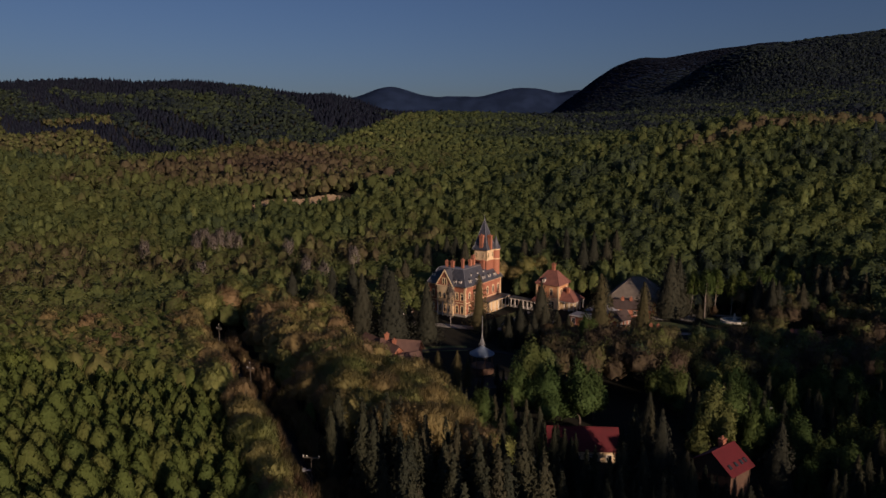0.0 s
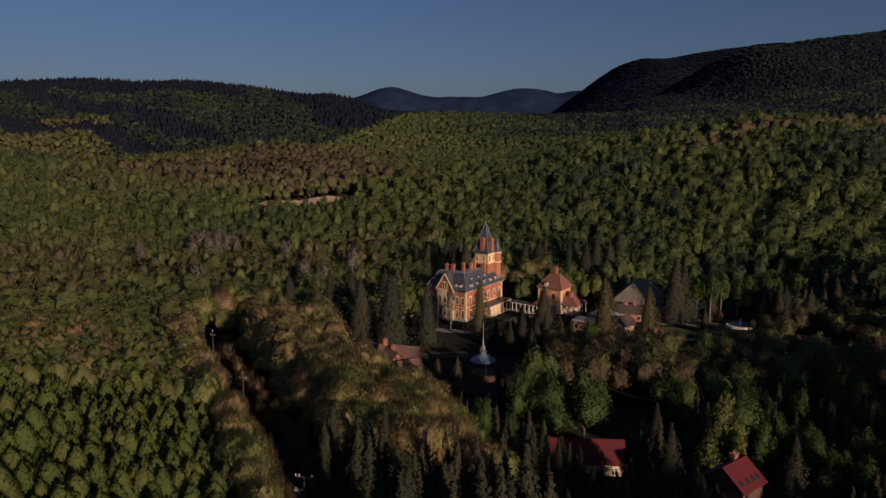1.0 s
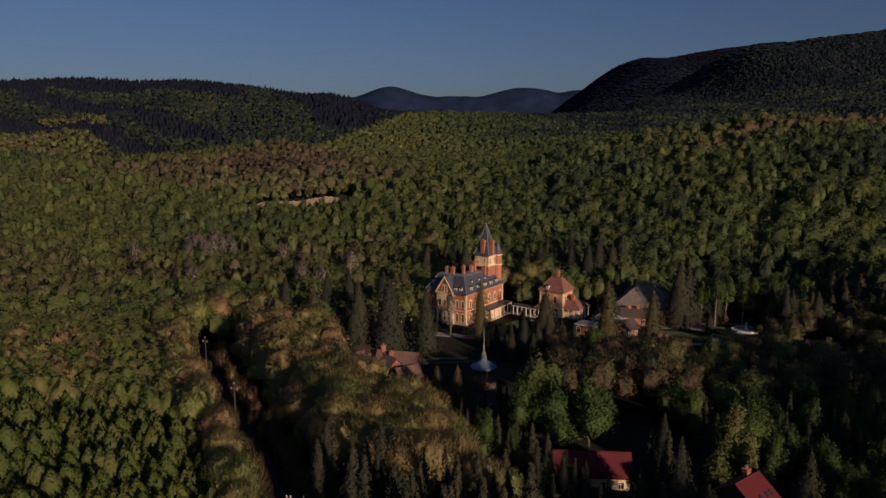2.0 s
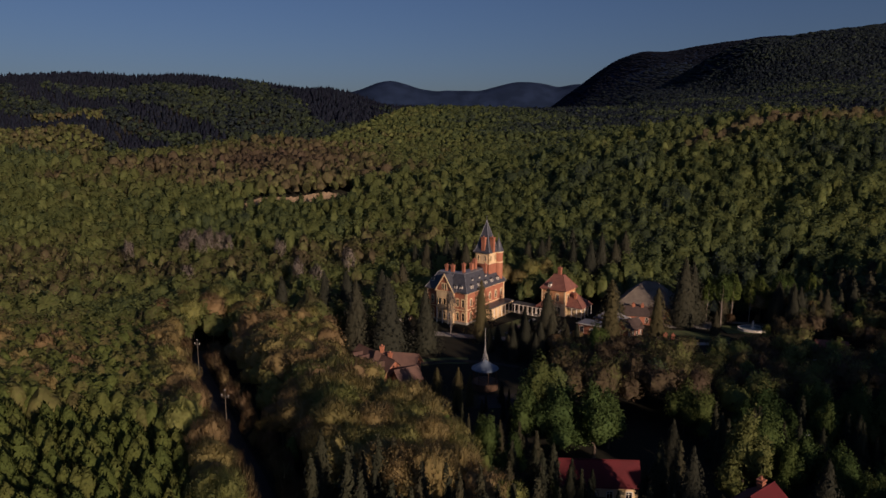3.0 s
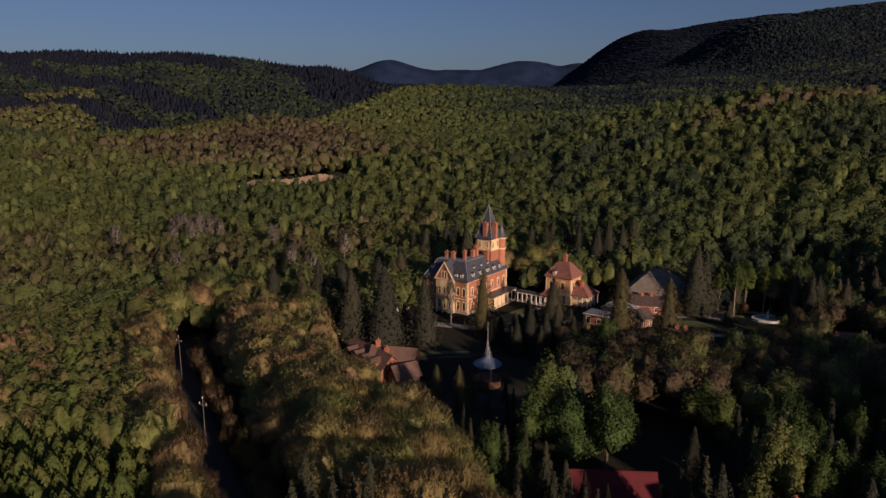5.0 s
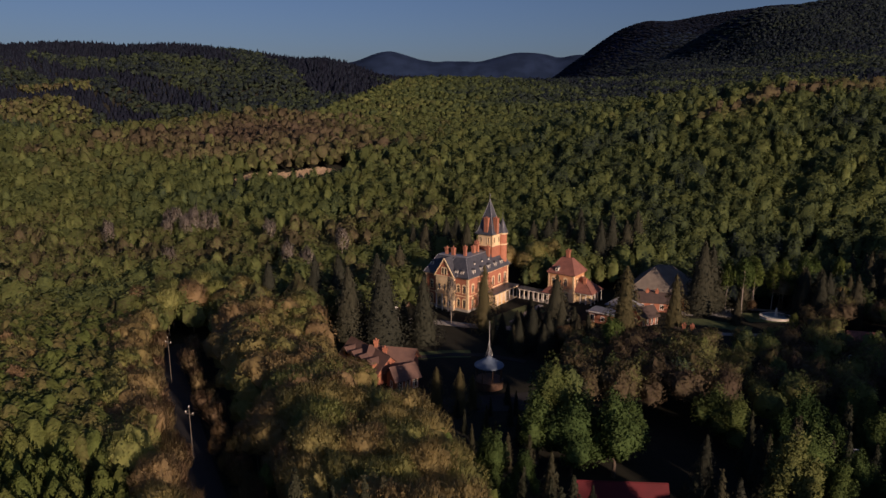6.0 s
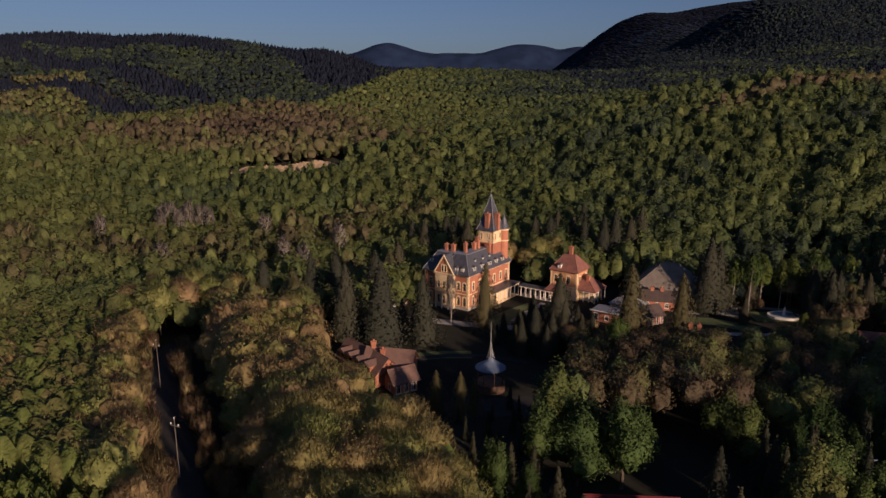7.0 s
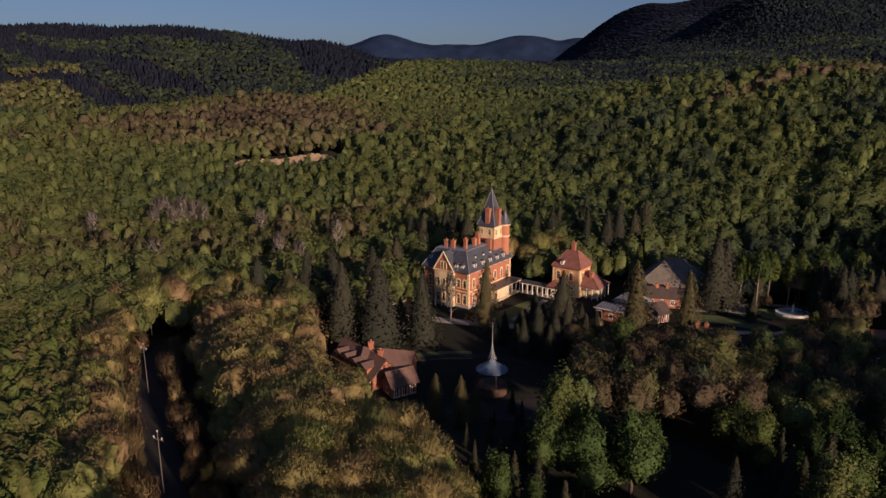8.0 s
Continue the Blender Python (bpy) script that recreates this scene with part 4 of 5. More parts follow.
M_POLEWOOD = mat("weathered_pole", (0.13, 0.115, 0.095), (0.08, 0.07, 0.06), 0.85, 2, 20, 0.3)
M_STEEL = mat("galvanised_steel", (0.55, 0.56, 0.57), (0.40, 0.41, 0.42), 0.4, 2, 20, 0.05, 0.6)
M_ASPHALT = mat("asphalt", (0.022, 0.021, 0.020), (0.013, 0.012, 0.012), 0.95, 0.5, 9, 0.2)
M_DRIVE = mat("worn_asphalt", (0.27, 0.26, 0.25), (0.18, 0.175, 0.17), 0.9, 0.3, 5, 0.2)
M_PAVING = mat("pale_paving", (0.34, 0.32, 0.28), (0.22, 0.205, 0.18), 0.85, 0.3, 4, 0.2)
M_LAWN = mat("mown_lawn", (0.105, 0.135, 0.040), (0.062, 0.084, 0.026), 0.95, 0.25, 5, 0.4)
M_SOIL = mat("bare_soil", (0.34, 0.25, 0.15), (0.21, 0.155, 0.092), 0.95, 0.12, 1.2, 0.6, dist=0.4)
M_STONE = mat("pale_stone", (0.40, 0.38, 0.34), (0.28, 0.26, 0.23), 0.8, 0.8, 8, 0.2)
M_BLUEDOOR = mat("blue_painted_door", (0.10, 0.16, 0.30), (0.07, 0.11, 0.22), 0.6, 1, 8, 0.1)


def clear_mat(name, tone, through_light):
    m = bpy.data.materials.new(name)
    m.use_nodes = True
    b = m.node_tree.nodes["Principled BSDF"]
    b.inputs["Base Color"].default_value = (*tone, 1)
    b.inputs["Roughness"].default_value = 0.06
    b.inputs["Transmission Weight"].default_value = through_light
    return m


M_GLASS = clear_mat("window_glass", (0.06, 0.07, 0.075), 0.5)
M_WATER = clear_mat("pond_water", (0.42, 0.52, 0.55), 0.1)


# ---------------------------------------------------------------- building kit
def wall_bm(length, high, openings, thick=0.45, low=-1.0):
    """A wall along +x with its outer face at y = 0 (outside is -y) and real openings (x0, x1, z0, z1)."""
    bm = bmesh.new()
    cuts = sorted({0.0, length, *[v for o in openings for v in o[:2]]})
    for a, b in zip(cuts, cuts[1:]):
        z = low
        for o in sorted([o for o in openings if o[0] < b - 1e-6 and o[1] > a + 1e-6], key=lambda o: o[2]):
            box(bm, a, b, 0, thick, z, o[2])
            z = o[3]
        if high - z > 1e-6:
            box(bm, a, b, 0, thick, z, high)
    return bm


def arch_bm(x0, x1, z0, z1, rim, depth, rise):
    """Surround of an opening: jambs, and a round or flat head."""
    bm = bmesh.new()
    box(bm, x0 - rim, x0, -0.09, depth, z0 - 0.12, z1)
    box(bm, x1, x1 + rim, -0.09, depth, z0 - 0.12, z1)
    n, c, w = 7, (x0 + x1) / 2, (x1 - x0) / 2
    for i in range(n):
        p = [math.pi * (i + k) / n for k in (0, 1)]
        q = []
        for yy in (-0.09, depth):
            for a in p:
                q.append(bm.verts.new((c - w * math.cos(a), yy, z1 - rise + rise * math.sin(a))))
            for a in p[::-1]:
                q.append(bm.verts.new((c - (w + rim) * math.cos(a), yy, z1 + (rise + rim) * math.sin(a) + 0.02)))
        for f in ((0, 1, 2, 3), (7, 6, 5, 4), (0, 4, 5, 1), (1, 5, 6, 2), (2, 6, 7, 3), (3, 7, 4, 0)):
            bm.faces.new([q[k] for k in f])
    return bm


def window(parent, m, x0, x1, z0, z1, rise=0.0, rim=0.22, trim=None, open_=False):
    """Surround, pane, glazing bars and sill of one window in a wall laid out along m's x."""
    w = part("window", arch_bm(x0, x1, z0, z1, rim, 0.3, rise), trim or M_CREAM, parent, at=m)
    if not open_:
        part("pane", boxes((x0, x1, 0.24, 0.27, z0, z1)), M_GLASS, w)
        c = (x0 + x1) / 2
        part("glazing_bar", boxes((c - 0.05, c + 0.05, 0.17, 0.235, z0, z1), (x0, c - 0.05, 0.18, 0.235, z0 + (z1 - z0) * 0.6, z0 + (z1 - z0) * 0.6 + 0.09), (c + 0.05, x1, 0.18, 0.235, z0 + (z1 - z0) * 0.6, z0 + (z1 - z0) * 0.6 + 0.09)), M_WHITE, w)
    part("sill", boxes((x0 - rim - 0.08, x1 + rim + 0.08, -0.2, 0.2, z0 - 0.26, z0 - 0.13)), trim or M_CREAM, w)
    return w


def facade(parent, x, y, turn, length, high, wins, material, trim=None, rise=0.3, rim=0.22, low=-1.0, z=0.0):
    """Wall with windows; (x, y) is its left end seen from outside, turn the way it runs."""
    m = pose(x, y, z, 0, 0, turn)
    part("wall", wall_bm(length, high, wins, low=low), material, parent, at=m)
    for o in wins:
        window(parent, m, *o, rise=rise, rim=rim, trim=trim)
    return m


def frustum(bm, b, t, z0, z1):
    """b and t: (x0, x1, y0, y1) below and above."""
    vs = [bm.verts.new((x, y, z)) for (x0, x1, y0, y1), z in ((b, z0), (t, z1)) for x, y in ((x0, y0), (x1, y0), (x1, y1), (x0, y1))]
    for f in ((3, 2, 1, 0), (4, 5, 6, 7), (0, 1, 5, 4), (1, 2, 6, 5), (2, 3, 7, 6), (3, 0, 4, 7)):
        bm.faces.new([vs[i] for i in f])


def hips(bm, b, t, z0, z1, r=0.11):
    (a, c, d, e), (f, g, h, i) = b, t
    for p, q in (((a, d, z0), (f, h, z1)), ((c, d, z0), (g, h, z1)), ((c, e, z0), (g, i, z1)), ((a, e, z0), (f, i, z1))):
        tube(bm, p, q, r, r, 5)
    for p, q in (((f, h), (g, h)), ((g, h), (g, i)), ((g, i), (f, i)), ((f, i), (f, h))):
        if math.dist(p, q) > 0.05:
            tube(bm, (*p, z1), (*q, z1), r, r, 5)


def hip_roof(parent, b, t, z0, z1, material, ridge=None, name="roof"):
    bm = bmesh.new()
    box(bm, b[0], b[1], b[2], b[3], z0 - 0.22, z0 - 0.002)
    frustum(bm, b, t, z0, z1)
    r = part(name, bm, material, parent)
    bm = bmesh.new()
    hips(bm, b, t, z0, z1)
    part("ridge_capping", bm, ridge or M_LEAD, r)
    return r


def gable_roof(parent, x0, x1, y0, y1, z0, z1, material, over=0.5, thick=0.16, capping=None):
    """Ridge along x; two slabs."""
    ym = (y0 + y1) / 2
    k = (z1 - z0) / (ym - y0)
    bm = bmesh.new()
    for s, ye in ((1, y0 - over), (-1, y1 + over)):
        ze = z0 - k * over
        q = []
        for x in (x0 - over, x1 + over):
            for yy, zz in ((ye, ze), (ym, z1), (ym, z1 + thick), (ye, ze + thick)):
                q.append(bm.verts.new((x, yy, zz)))
        for f in ((0, 1, 2, 3), (7, 6, 5, 4), (0, 4, 5, 1), (1, 5, 6, 2), (2, 6, 7, 3), (3, 7, 4, 0)):
            bm.faces.new([q[i] for i in f])
    r = part("roof", bm, material, parent)
    bm = bmesh.new()
    tube(bm, (x0 - over, ym, z1 + thick), (x1 + over, ym, z1 + thick), 0.13, 0.13, 6)
    part("ridge_capping", bm, capping or material, r)
    return r


def gable_end(parent, x, y0, y1, z0, z1, material, thick=0.4):
    bm = bmesh.new()
    q = [bm.verts.new((xx, yy, zz)) for xx in (x, x + thick) for yy, zz in ((y0, z0), (y1, z0), ((y0 + y1) / 2, z1))]
    for f in ((0, 2, 1), (3, 4, 5), (0, 1, 4, 3), (1, 2, 5, 4), (2, 0, 3, 5)):
        bm.faces.new([q[i] for i in f])
    return part("gable", bm, material, parent)


def chimney(parent, x, y, z0, z1, w=1.1, d=0.9, material=None):
    c = part("chimney", boxes((x - w / 2, x + w / 2, y - d / 2, y + d / 2, z0, z1), (x - w / 2 - 0.12, x + w / 2 + 0.12, y - d / 2 - 0.12, y + d / 2 + 0.12, z1 - 0.75, z1 - 0.45),
                              (x - w / 2 - 0.16, x + w / 2 + 0.16, y - d / 2 - 0.16, y + d / 2 + 0.16, z1 - 0.22, z1 + 0.04)), material or M_BRICK, parent)
    bm = bmesh.new()
    lathe(bm, [(0.22, z1 + 0.03), (0.17, z1 + 0.5), (0.2, z1 + 0.55)], 8, x, y)
    part("chimney_pot", bm, M_BRICK, c)
    return c


def dormer(parent, m, w=1.3, h=1.5, deep=2.4):
    """White dormer; m puts its sill on the roof, outside is -y."""
    d = part("dormer", boxes((-w / 2, -w / 2 + 0.18, 0, deep, 0, h), (w / 2 - 0.18, w / 2, 0, deep, 0, h), (-w / 2 + 0.18, w / 2 - 0.18, 0, 0.2, 0, 0.22), (-w / 2 + 0.18, w / 2 - 0.18, 0, 0.2, h - 0.18, h)), M_WHITE, parent, at=m)
    part("pane", boxes((-w / 2 + 0.18, w / 2 - 0.18, 0.1, 0.14, 0.22, h - 0.18)), M_GLASS, d)
    part("glazing_bar", boxes((-0.05, 0.05, 0.03, 0.095, 0.22, h - 0.18)), M_WHITE, d)
    bm = bmesh.new()
    q = [bm.verts.new(v) for yy in (-0.2, deep) for v in ((-w / 2 - 0.15, yy, h), (w / 2 + 0.15, yy, h), (0, yy, h + 0.5))]
    for f in ((0, 1, 2), (5, 4, 3), (0, 3, 4, 1), (1, 4, 5, 2), (2, 5, 3, 0)):
        bm.faces.new([q[i] for i in f])
    part("dormer_roof", bm, M_SLATE, d)


def column(parent, x, y, z0, z1, r=0.16):
    bm = bmesh.new()
    lathe(bm, [(r * 1.5, z0), (r * 1.5, z0 + 0.18), (r, z0 + 0.25), (r * 0.88, z1 - 0.3), (r * 1.4, z1 - 0.16), (r * 1.4, z1)], 10, x, y)
    return part("column", bm, M_WHITE, parent)


# ---------------------------------------------------------------- the castle
castle = thing("castle", pose(11, 242, 0, 0, 0, -36.87), "red brick castle with cream trim, slate roofs and spired tower", "castle")
up, lo = (6.3, 8.7), (1.3, 4.0)
facade(castle, -17, 0, 0, 5.0, 11.0, [(1.9, 3.0, *up), (1.9, 3.0, *lo)], M_BRICK)
facade(castle, -12, -1.2, 0, 7.0, 11.0, [(x, x + 1.05, z0, z1) for x in (0.9, 2.95, 5.0) for z0, z1 in ((6.3, 8.6), (1.3, 4.0))], M_CREAM, rise=0.12, rim=0.16)
facade(castle, -5, 0, 0, 5.0, 11.0, [(x, x + 1.1, z0, z1) for x in (0.7, 3.0) for z0, z1 in (up, lo)], M_BRICK)
facade(castle, 0, 0, 90, 25.0, 11.0, [(x, x + 1.15, z0, z1) for x in (2.2, 6.0, 10.4, 14.6, 18.6, 22.4) for z0, z1 in (up, lo)], M_BRICK)
facade(castle, -17, 10, -90, 9.5, 11.0, [(x, x + 1.1, z0, z1) for x in (2, 6) for z0, z1 in (up, lo)], M_BRICK)
facade(castle, -9.55, 10.0, 180, 7.0, 11.0, [(2.5, 3.6, *up)], M_BRICK)
facade(castle, -10, 25, -90, 14.5, 11.0, [(x, x + 1.1, *up) for x in (2, 6, 10)], M_BRICK)
facade(castle, -0.5, 25, 180, 9.5, 11.0, [(x, x + 1.1, z0, z1) for x in (2, 6) for z0, z1 in (up, lo)], M_BRICK)
for b in ((-12, -11.6, -0.75, 0.0, -1, 11.0), (-5.4, -5, -0.75, 0.0, -1, 11.0)):
    part("bay_cheek", boxes(b), M_CREAM, castle)
part("cornice", boxes((-17.25, -12.1, -0.3, 0.2, 11.0, 11.45), (-12.25, -4.75, -1.5, -0.6, 11.0, 11.45), (-4.9, 0.3, -0.3, 0.2, 11.0, 11.45), (-0.25, 0.32, 0.2, 25.3, 11.0, 11.45), (-17.3, -16.75, 0.2, 10.3, 11.0, 11.45),
                      (-16.75, -10.3, 9.8, 10.3, 11, 11.45), (-10.3, -9.8, 10.3, 25.3, 11, 11.45), (-9.8, -0.25, 24.8, 25.3, 11, 11.45)), M_CREAM, castle)
for b in ((-17.1, -12.0, -0.1, -0.002, 5.0, 5.35), (-12.05, -4.95, -1.32, -1.202, 5.0, 5.35), (-4.99, 0.1, -0.1, -0.002, 5.0, 5.35), (0.002, 0.1, 0.0, 25.1, 5.0, 5.35)):
    part("string_course", boxes(b), M_CREAM, castle)
for x0, x1, y0, y1 in ((-17.08, -16.45, -0.08, -0.003), (-0.62, 0.08, -0.08, -0.003), (0.003, 0.08, 0.0, 0.65), (0.003, 0.08, 24.4, 25.08), (-17.08, -17.003, 0, 0.6)):
    bm = bmesh.new()
    for k in range(18):
        g = 0.0 if k % 2 else 0.16
        box(bm, x0, x1 - (g if x1 - x0 > 0.3 else 0), y0, y1 - (g if y1 - y0 > 0.3 else 0), k * 0.61, k * 0.61 + 0.52)
    part("quoin", bm, M_CREAM, castle)
for b in ((-17.12, -12.02, -0.12, -0.004, -1, 0.8), (-12.06, -4.94, -1.34, -1.204, -1, 0.8), (-4.98, 0.12, -0.12, -0.004, -1, 0.8), (0.004, 0.12, 0, 25.1, -1, 0.8)):
    part("plinth", boxes(b), M_STONE, castle)
part("floor_slab", boxes((-16.5, -0.5, 0.5, 9.5, 5.0, 5.3), (-9.5, -0.5, 9.5, 24.5, 5.0, 5.3)), M_WOOD, castle)
# roofs
hip_roof(castle, (-17.6, -4.0, -0.55, 10.55), (-14.3, -4.0, 3.2, 7.0), 11.45, 17.0, M_SLATE)
hip_roof(castle, (-10.55, 0.6, -0.6, 25.6), (-7.0, -3.0, 3.1, 22.2), 11.46, 17.15, M_SLATE)
part("roof_flat", boxes((-6.9, -3.1, 3.2, 22.1, 17.15, 17.27), (-14.1, -7.2, 3.3, 6.9, 17.0, 17.11)), M_LEAD, castle)
# gabled bay
bm = bmesh.new()
q = [bm.verts.new(v) for yy in (-1.2, -0.85) for v in ((-12.0, yy, 11.45), (-5.0, yy, 11.45), (-8.5, yy, 16.7))]
for f in ((0, 1, 2), (5, 4, 3), (0, 3, 4, 1), (1, 4, 5, 2), (2, 5, 3, 0)):
    bm.faces.new([q[i] for i in f])
part("gable", bm, M_BRICK, castle, "brick gable with cream edging")
bm = bmesh.new()
for s in (-1, 1):
    p = [(-8.5 + s * 3.95, 10.9), (-8.5, 17.0), (-8.5, 17.25), (-8.5 + s * 3.95, 11.2)]
    v = [bm.verts.new((x, yy, z)) for yy in (-1.25, 4.5) for x, z in p]
    for f in ((0, 1, 2, 3), (7, 6, 5, 4), (0, 4, 5, 1), (1, 5, 6, 2), (2, 6, 7, 3), (3, 7, 4, 0)):
        bm.faces.new([v[i] for i in f])
part("gable_roof", bm, M_SLATE, castle)
bm = bmesh.new()
for s in (-1, 1):
    p = [(-8.5 + s * 4.0, 10.75), (-8.5, 16.85), (-8.5, 17.4), (-8.5 + s * 4.0, 11.3)]
    v = [bm.verts.new((x, yy, z)) for yy in (-1.55, -1.26) for x, z in p]
    for f in ((0, 1, 2, 3), (7, 6, 5, 4), (0, 4, 5, 1), (1, 5, 6, 2), (2, 6, 7, 3), (3, 7, 4, 0)):
        bm.faces.new([v[i] for i in f])
part("bargeboard", bm, M_CREAM, castle)
part("gable_window", boxes((-9.4, -8.75, -1.3, -1.205, 11.9, 13.7), (-8.25, -7.6, -1.3, -1.205, 11.9, 13.7)), M_GLASS, castle, "dark paired gable window")
part("gable_surround", boxes((-9.65, -9.4, -1.33, -1.203, 11.7, 13.95), (-7.6, -7.35, -1.33, -1.203, 11.7, 13.95), (-8.75, -8.25, -1.33, -1.203, 11.7, 13.95), (-9.65, -7.35, -1.36, -1.21, 13.95, 14.2)), M_CREAM, castle)
bal = part("balcony", boxes((-11.2, -5.8, -2.6, -1.2, 5.36, 5.6), (-11.2, -5.8, -2.6, -2.48, 6.3, 6.42)), M_CREAM, castle)
for i in range(10):
    part("baluster", boxes((-11.15 + i * 0.58, -11.03 + i * 0.58, -2.59, -2.49, 5.6, 6.3)), M_CREAM, bal)
for x in (-10.9, -8.5, -6.1):
    column(castle, x, -2.4, -0.5, 5.36, 0.2)
# dormers and chimneys
for yy in (3.6, 8.2, 12.6, 16.6, 20.6):
    dormer(castle, pose(0.05, yy, 12.1, 0, 0, 90))
for x, z in ((-15.2, 13.6), (-4.6, 12.2), (-2.4, 12.2)):
    dormer(castle, pose(x, -0.05 + (z - 12.1) * 0.7, z, 0, 0, 0), 1.1, 1.25)
for yy in (6.0, 10.5, 14.6):
    dormer(castle, pose(-1.4, yy, 14.4, 0, 0, 90), 0.7, 0.8, 1.6)
for x, y, z1, w, d in ((-12.0, 5.2, 19.3, 1.1, 0.9), (-9.3, 5.0, 19.5, 1.2, 0.9), (-5.0, 5.6, 20.4, 0.9, 0.9), (-5.3, 11.0, 19.5, 1.1, 0.9), (-5.3, 13.2, 20.0, 1.1, 0.9), (-6.6, 15.0, 20.4, 1.1, 0.9), (-2.2, 15.2, 19.0, 1.1, 0.9)):
    chimney(castle, x, y, 15.0, z1, w, d)
# tower
TX0, TX1, TY0, TY1 = -7.4, -1.6, 16.8, 22.6
part("tower_shaft", boxes((TX0, TX1, TY0, TY1, 10, 18.6)), M_BRICK, castle)
for x, y, turn in ((TX0, TY0, 0), (TX1, TY0, 90), (TX1, TY1, 180), (TX0, TY1, -90)):
    L = 5.8
    facade(castle, x, y, turn, L, 3.5, [(0.9, 1.6, 0.8, 2.7), (L - 1.9, L - 1.2, 0.8, 2.7)], M_CREAM, rise=0.1, rim=0.12, low=0.0, z=18.9)
part("tower_band", boxes((TX0 - 0.15, TX1 + 0.15, TY0 - 0.15, TY1 + 0.15, 18.6, 18.9), (TX0 - 0.25, TX1 + 0.25, TY0 - 0.25, TY1 + 0.25, 22.4, 22.75)), M_CREAM, castle)
bm = bmesh.new()
cx, cy = (TX0 + TX1) / 2, (TY0 + TY1) / 2
prof = [(3.5, 22.7), (3.45, 22.9), (2.75, 24.2), (2.2, 26.4), (1.5, 29.0), (0.75, 31.6), (0.1, 33.9)]
lathe(bm, [(r * 1.414, z) for r, z in prof], 4, cx, cy, math.pi / 4)
spire = part("tower_roof", bm, M_SLATE, castle)
bm = bmesh.new()
for sx in (-1, 1):
    for sy in (-1, 1):
        for (ra, za), (rb, zb) in zip(prof[1:], prof[2:]):
            tube(bm, (cx + sx * ra, cy + sy * ra, za), (cx + sx * rb, cy + sy * rb, zb), 0.12, 0.12, 5)
part("ridge_capping", bm, M_LEAD, spire)
bm = bmesh.new()
lathe(bm, [(0.1, 33.8), (0.22, 34.1), (0.07, 34.4), (0.05, 36.3)], 8, cx, cy)
part("finial", bm, M_STEEL, spire)
for x, y in ((-4.1, 17.1), (-1.5, 19.0)):
    chimney(castle, x, y, 22.8, 28.4, 1.5, 1.1)
bm = bmesh.new()
lathe(bm, [(1.6, 11), (1.6, 18.6), (1.74, 18.6), (1.74, 18.9), (1.6, 18.9), (1.6, 22.3), (1.84, 22.4), (1.84, 22.7)], 20, -1.6, 23.4)
turret = part("turret", bm, M_BRICK, castle)
bm = bmesh.new()
lathe(bm, [(1.71, 18.55), (1.82, 18.55), (1.82, 18.95), (1.71, 18.95)], 20, -1.6, 23.4)
part("turret_band", bm, M_CREAM, turret)
bm = bmesh.new()
lathe(bm, [(1.71, 22.2), (1.9, 22.3), (1.94, 22.75), (1.71, 22.75)], 20, -1.6, 23.4)
part("turret_band", bm, M_CREAM, turret)
bm = bmesh.new()
lathe(bm, [(2.1, 22.72), (2.05, 22.9), (1.35, 24.3), (0.7, 26.2), (0.1, 27.6), (0.05, 29.6)], 20, -1.6, 23.4)
part("turret_roof", bm, M_SLATE, turret)
# porch on the sunny side and the colonnade to the annexe
porch = part("porch_roof", boxes((0.1, 4.4, 9.0, 25.4, 4.35, 4.6), (0.2, 3.8, 9.4, 25.0, 4.6, 4.72)), M_SLATE, castle)
part("porch_beam", boxes((3.7, 4.1, 9.2, 25.2, 3.95, 4.35), (0.1, 3.7, 9.2, 9.6, 3.95, 4.35)), M_CREAM, castle)
part("porch_wall", boxes((0.14, 2.6, 12.4, 12.8, 0, 3.9), (2.2, 2.6, 12.8, 22, 0, 3.9), (0.14, 3.9, 9.3, 25.2, -1.5, 0.15)), M_CREAM, castle)
for i in range(7):
    column(castle, 3.9, 9.5 + i * 2.55, 0.15, 3.95)

colonnade = thing("colonnade", pose(11, 242, 0, 0, 0, -36.87), "white-columned garden colonnade with a slate roof joining the castle", "colonnade")
part("roof", boxes((4.5, 18.6, 24.0, 27.2, 3.55, 3.78), (4.5, 18.4, 24.3, 26.9, 3.78, 3.9)), M_SLATE, colonnade)
part("beam", boxes((4.5, 18.4, 24.2, 24.5, 3.15, 3.55), (4.5, 18.4, 26.7, 27.0, 3.15, 3.55)), M_WHITE, colonnade)
part("base", boxes((4.5, 18.4, 24.1, 27.1, -1.5, 0.1)), M_STONE, colonnade)
for i in range(8):
    column(colonnade, 5.2 + i * 1.85, 24.35, 0.1, 3.15)
    column(colonnade, 5.2 + i * 1.85, 26.85, 0.1, 3.15)
bm = bmesh.new()
lathe(bm, [(3.0, 3.9), (2.2, 4.6), (0.9, 5.6), (0.08, 6.1)], 4, 16.2, 25.6, math.pi / 4)
part("pavilion_roof", bm, M_TILE, colonnade, "small tiled pyramid roof")

# ---------------------------------------------------------------- annexe
annexe = thing("annexe", pose(47.2, 252.2, 0, 0, 0, -36.87), "two-storey brick and cream annexe with a hipped red tile roof", "house")
facade(annexe, -9.5, 0, 0, 9.5, 9.6, [(1.3, 2.5, 5.4, 7.8), (5.8, 7.0, 5.4, 7.8), (0.9, 2.9, 0.2, 3.3), (5.2, 7.6, 0.2, 3.3)], M_OCHRE, rise=0.5)
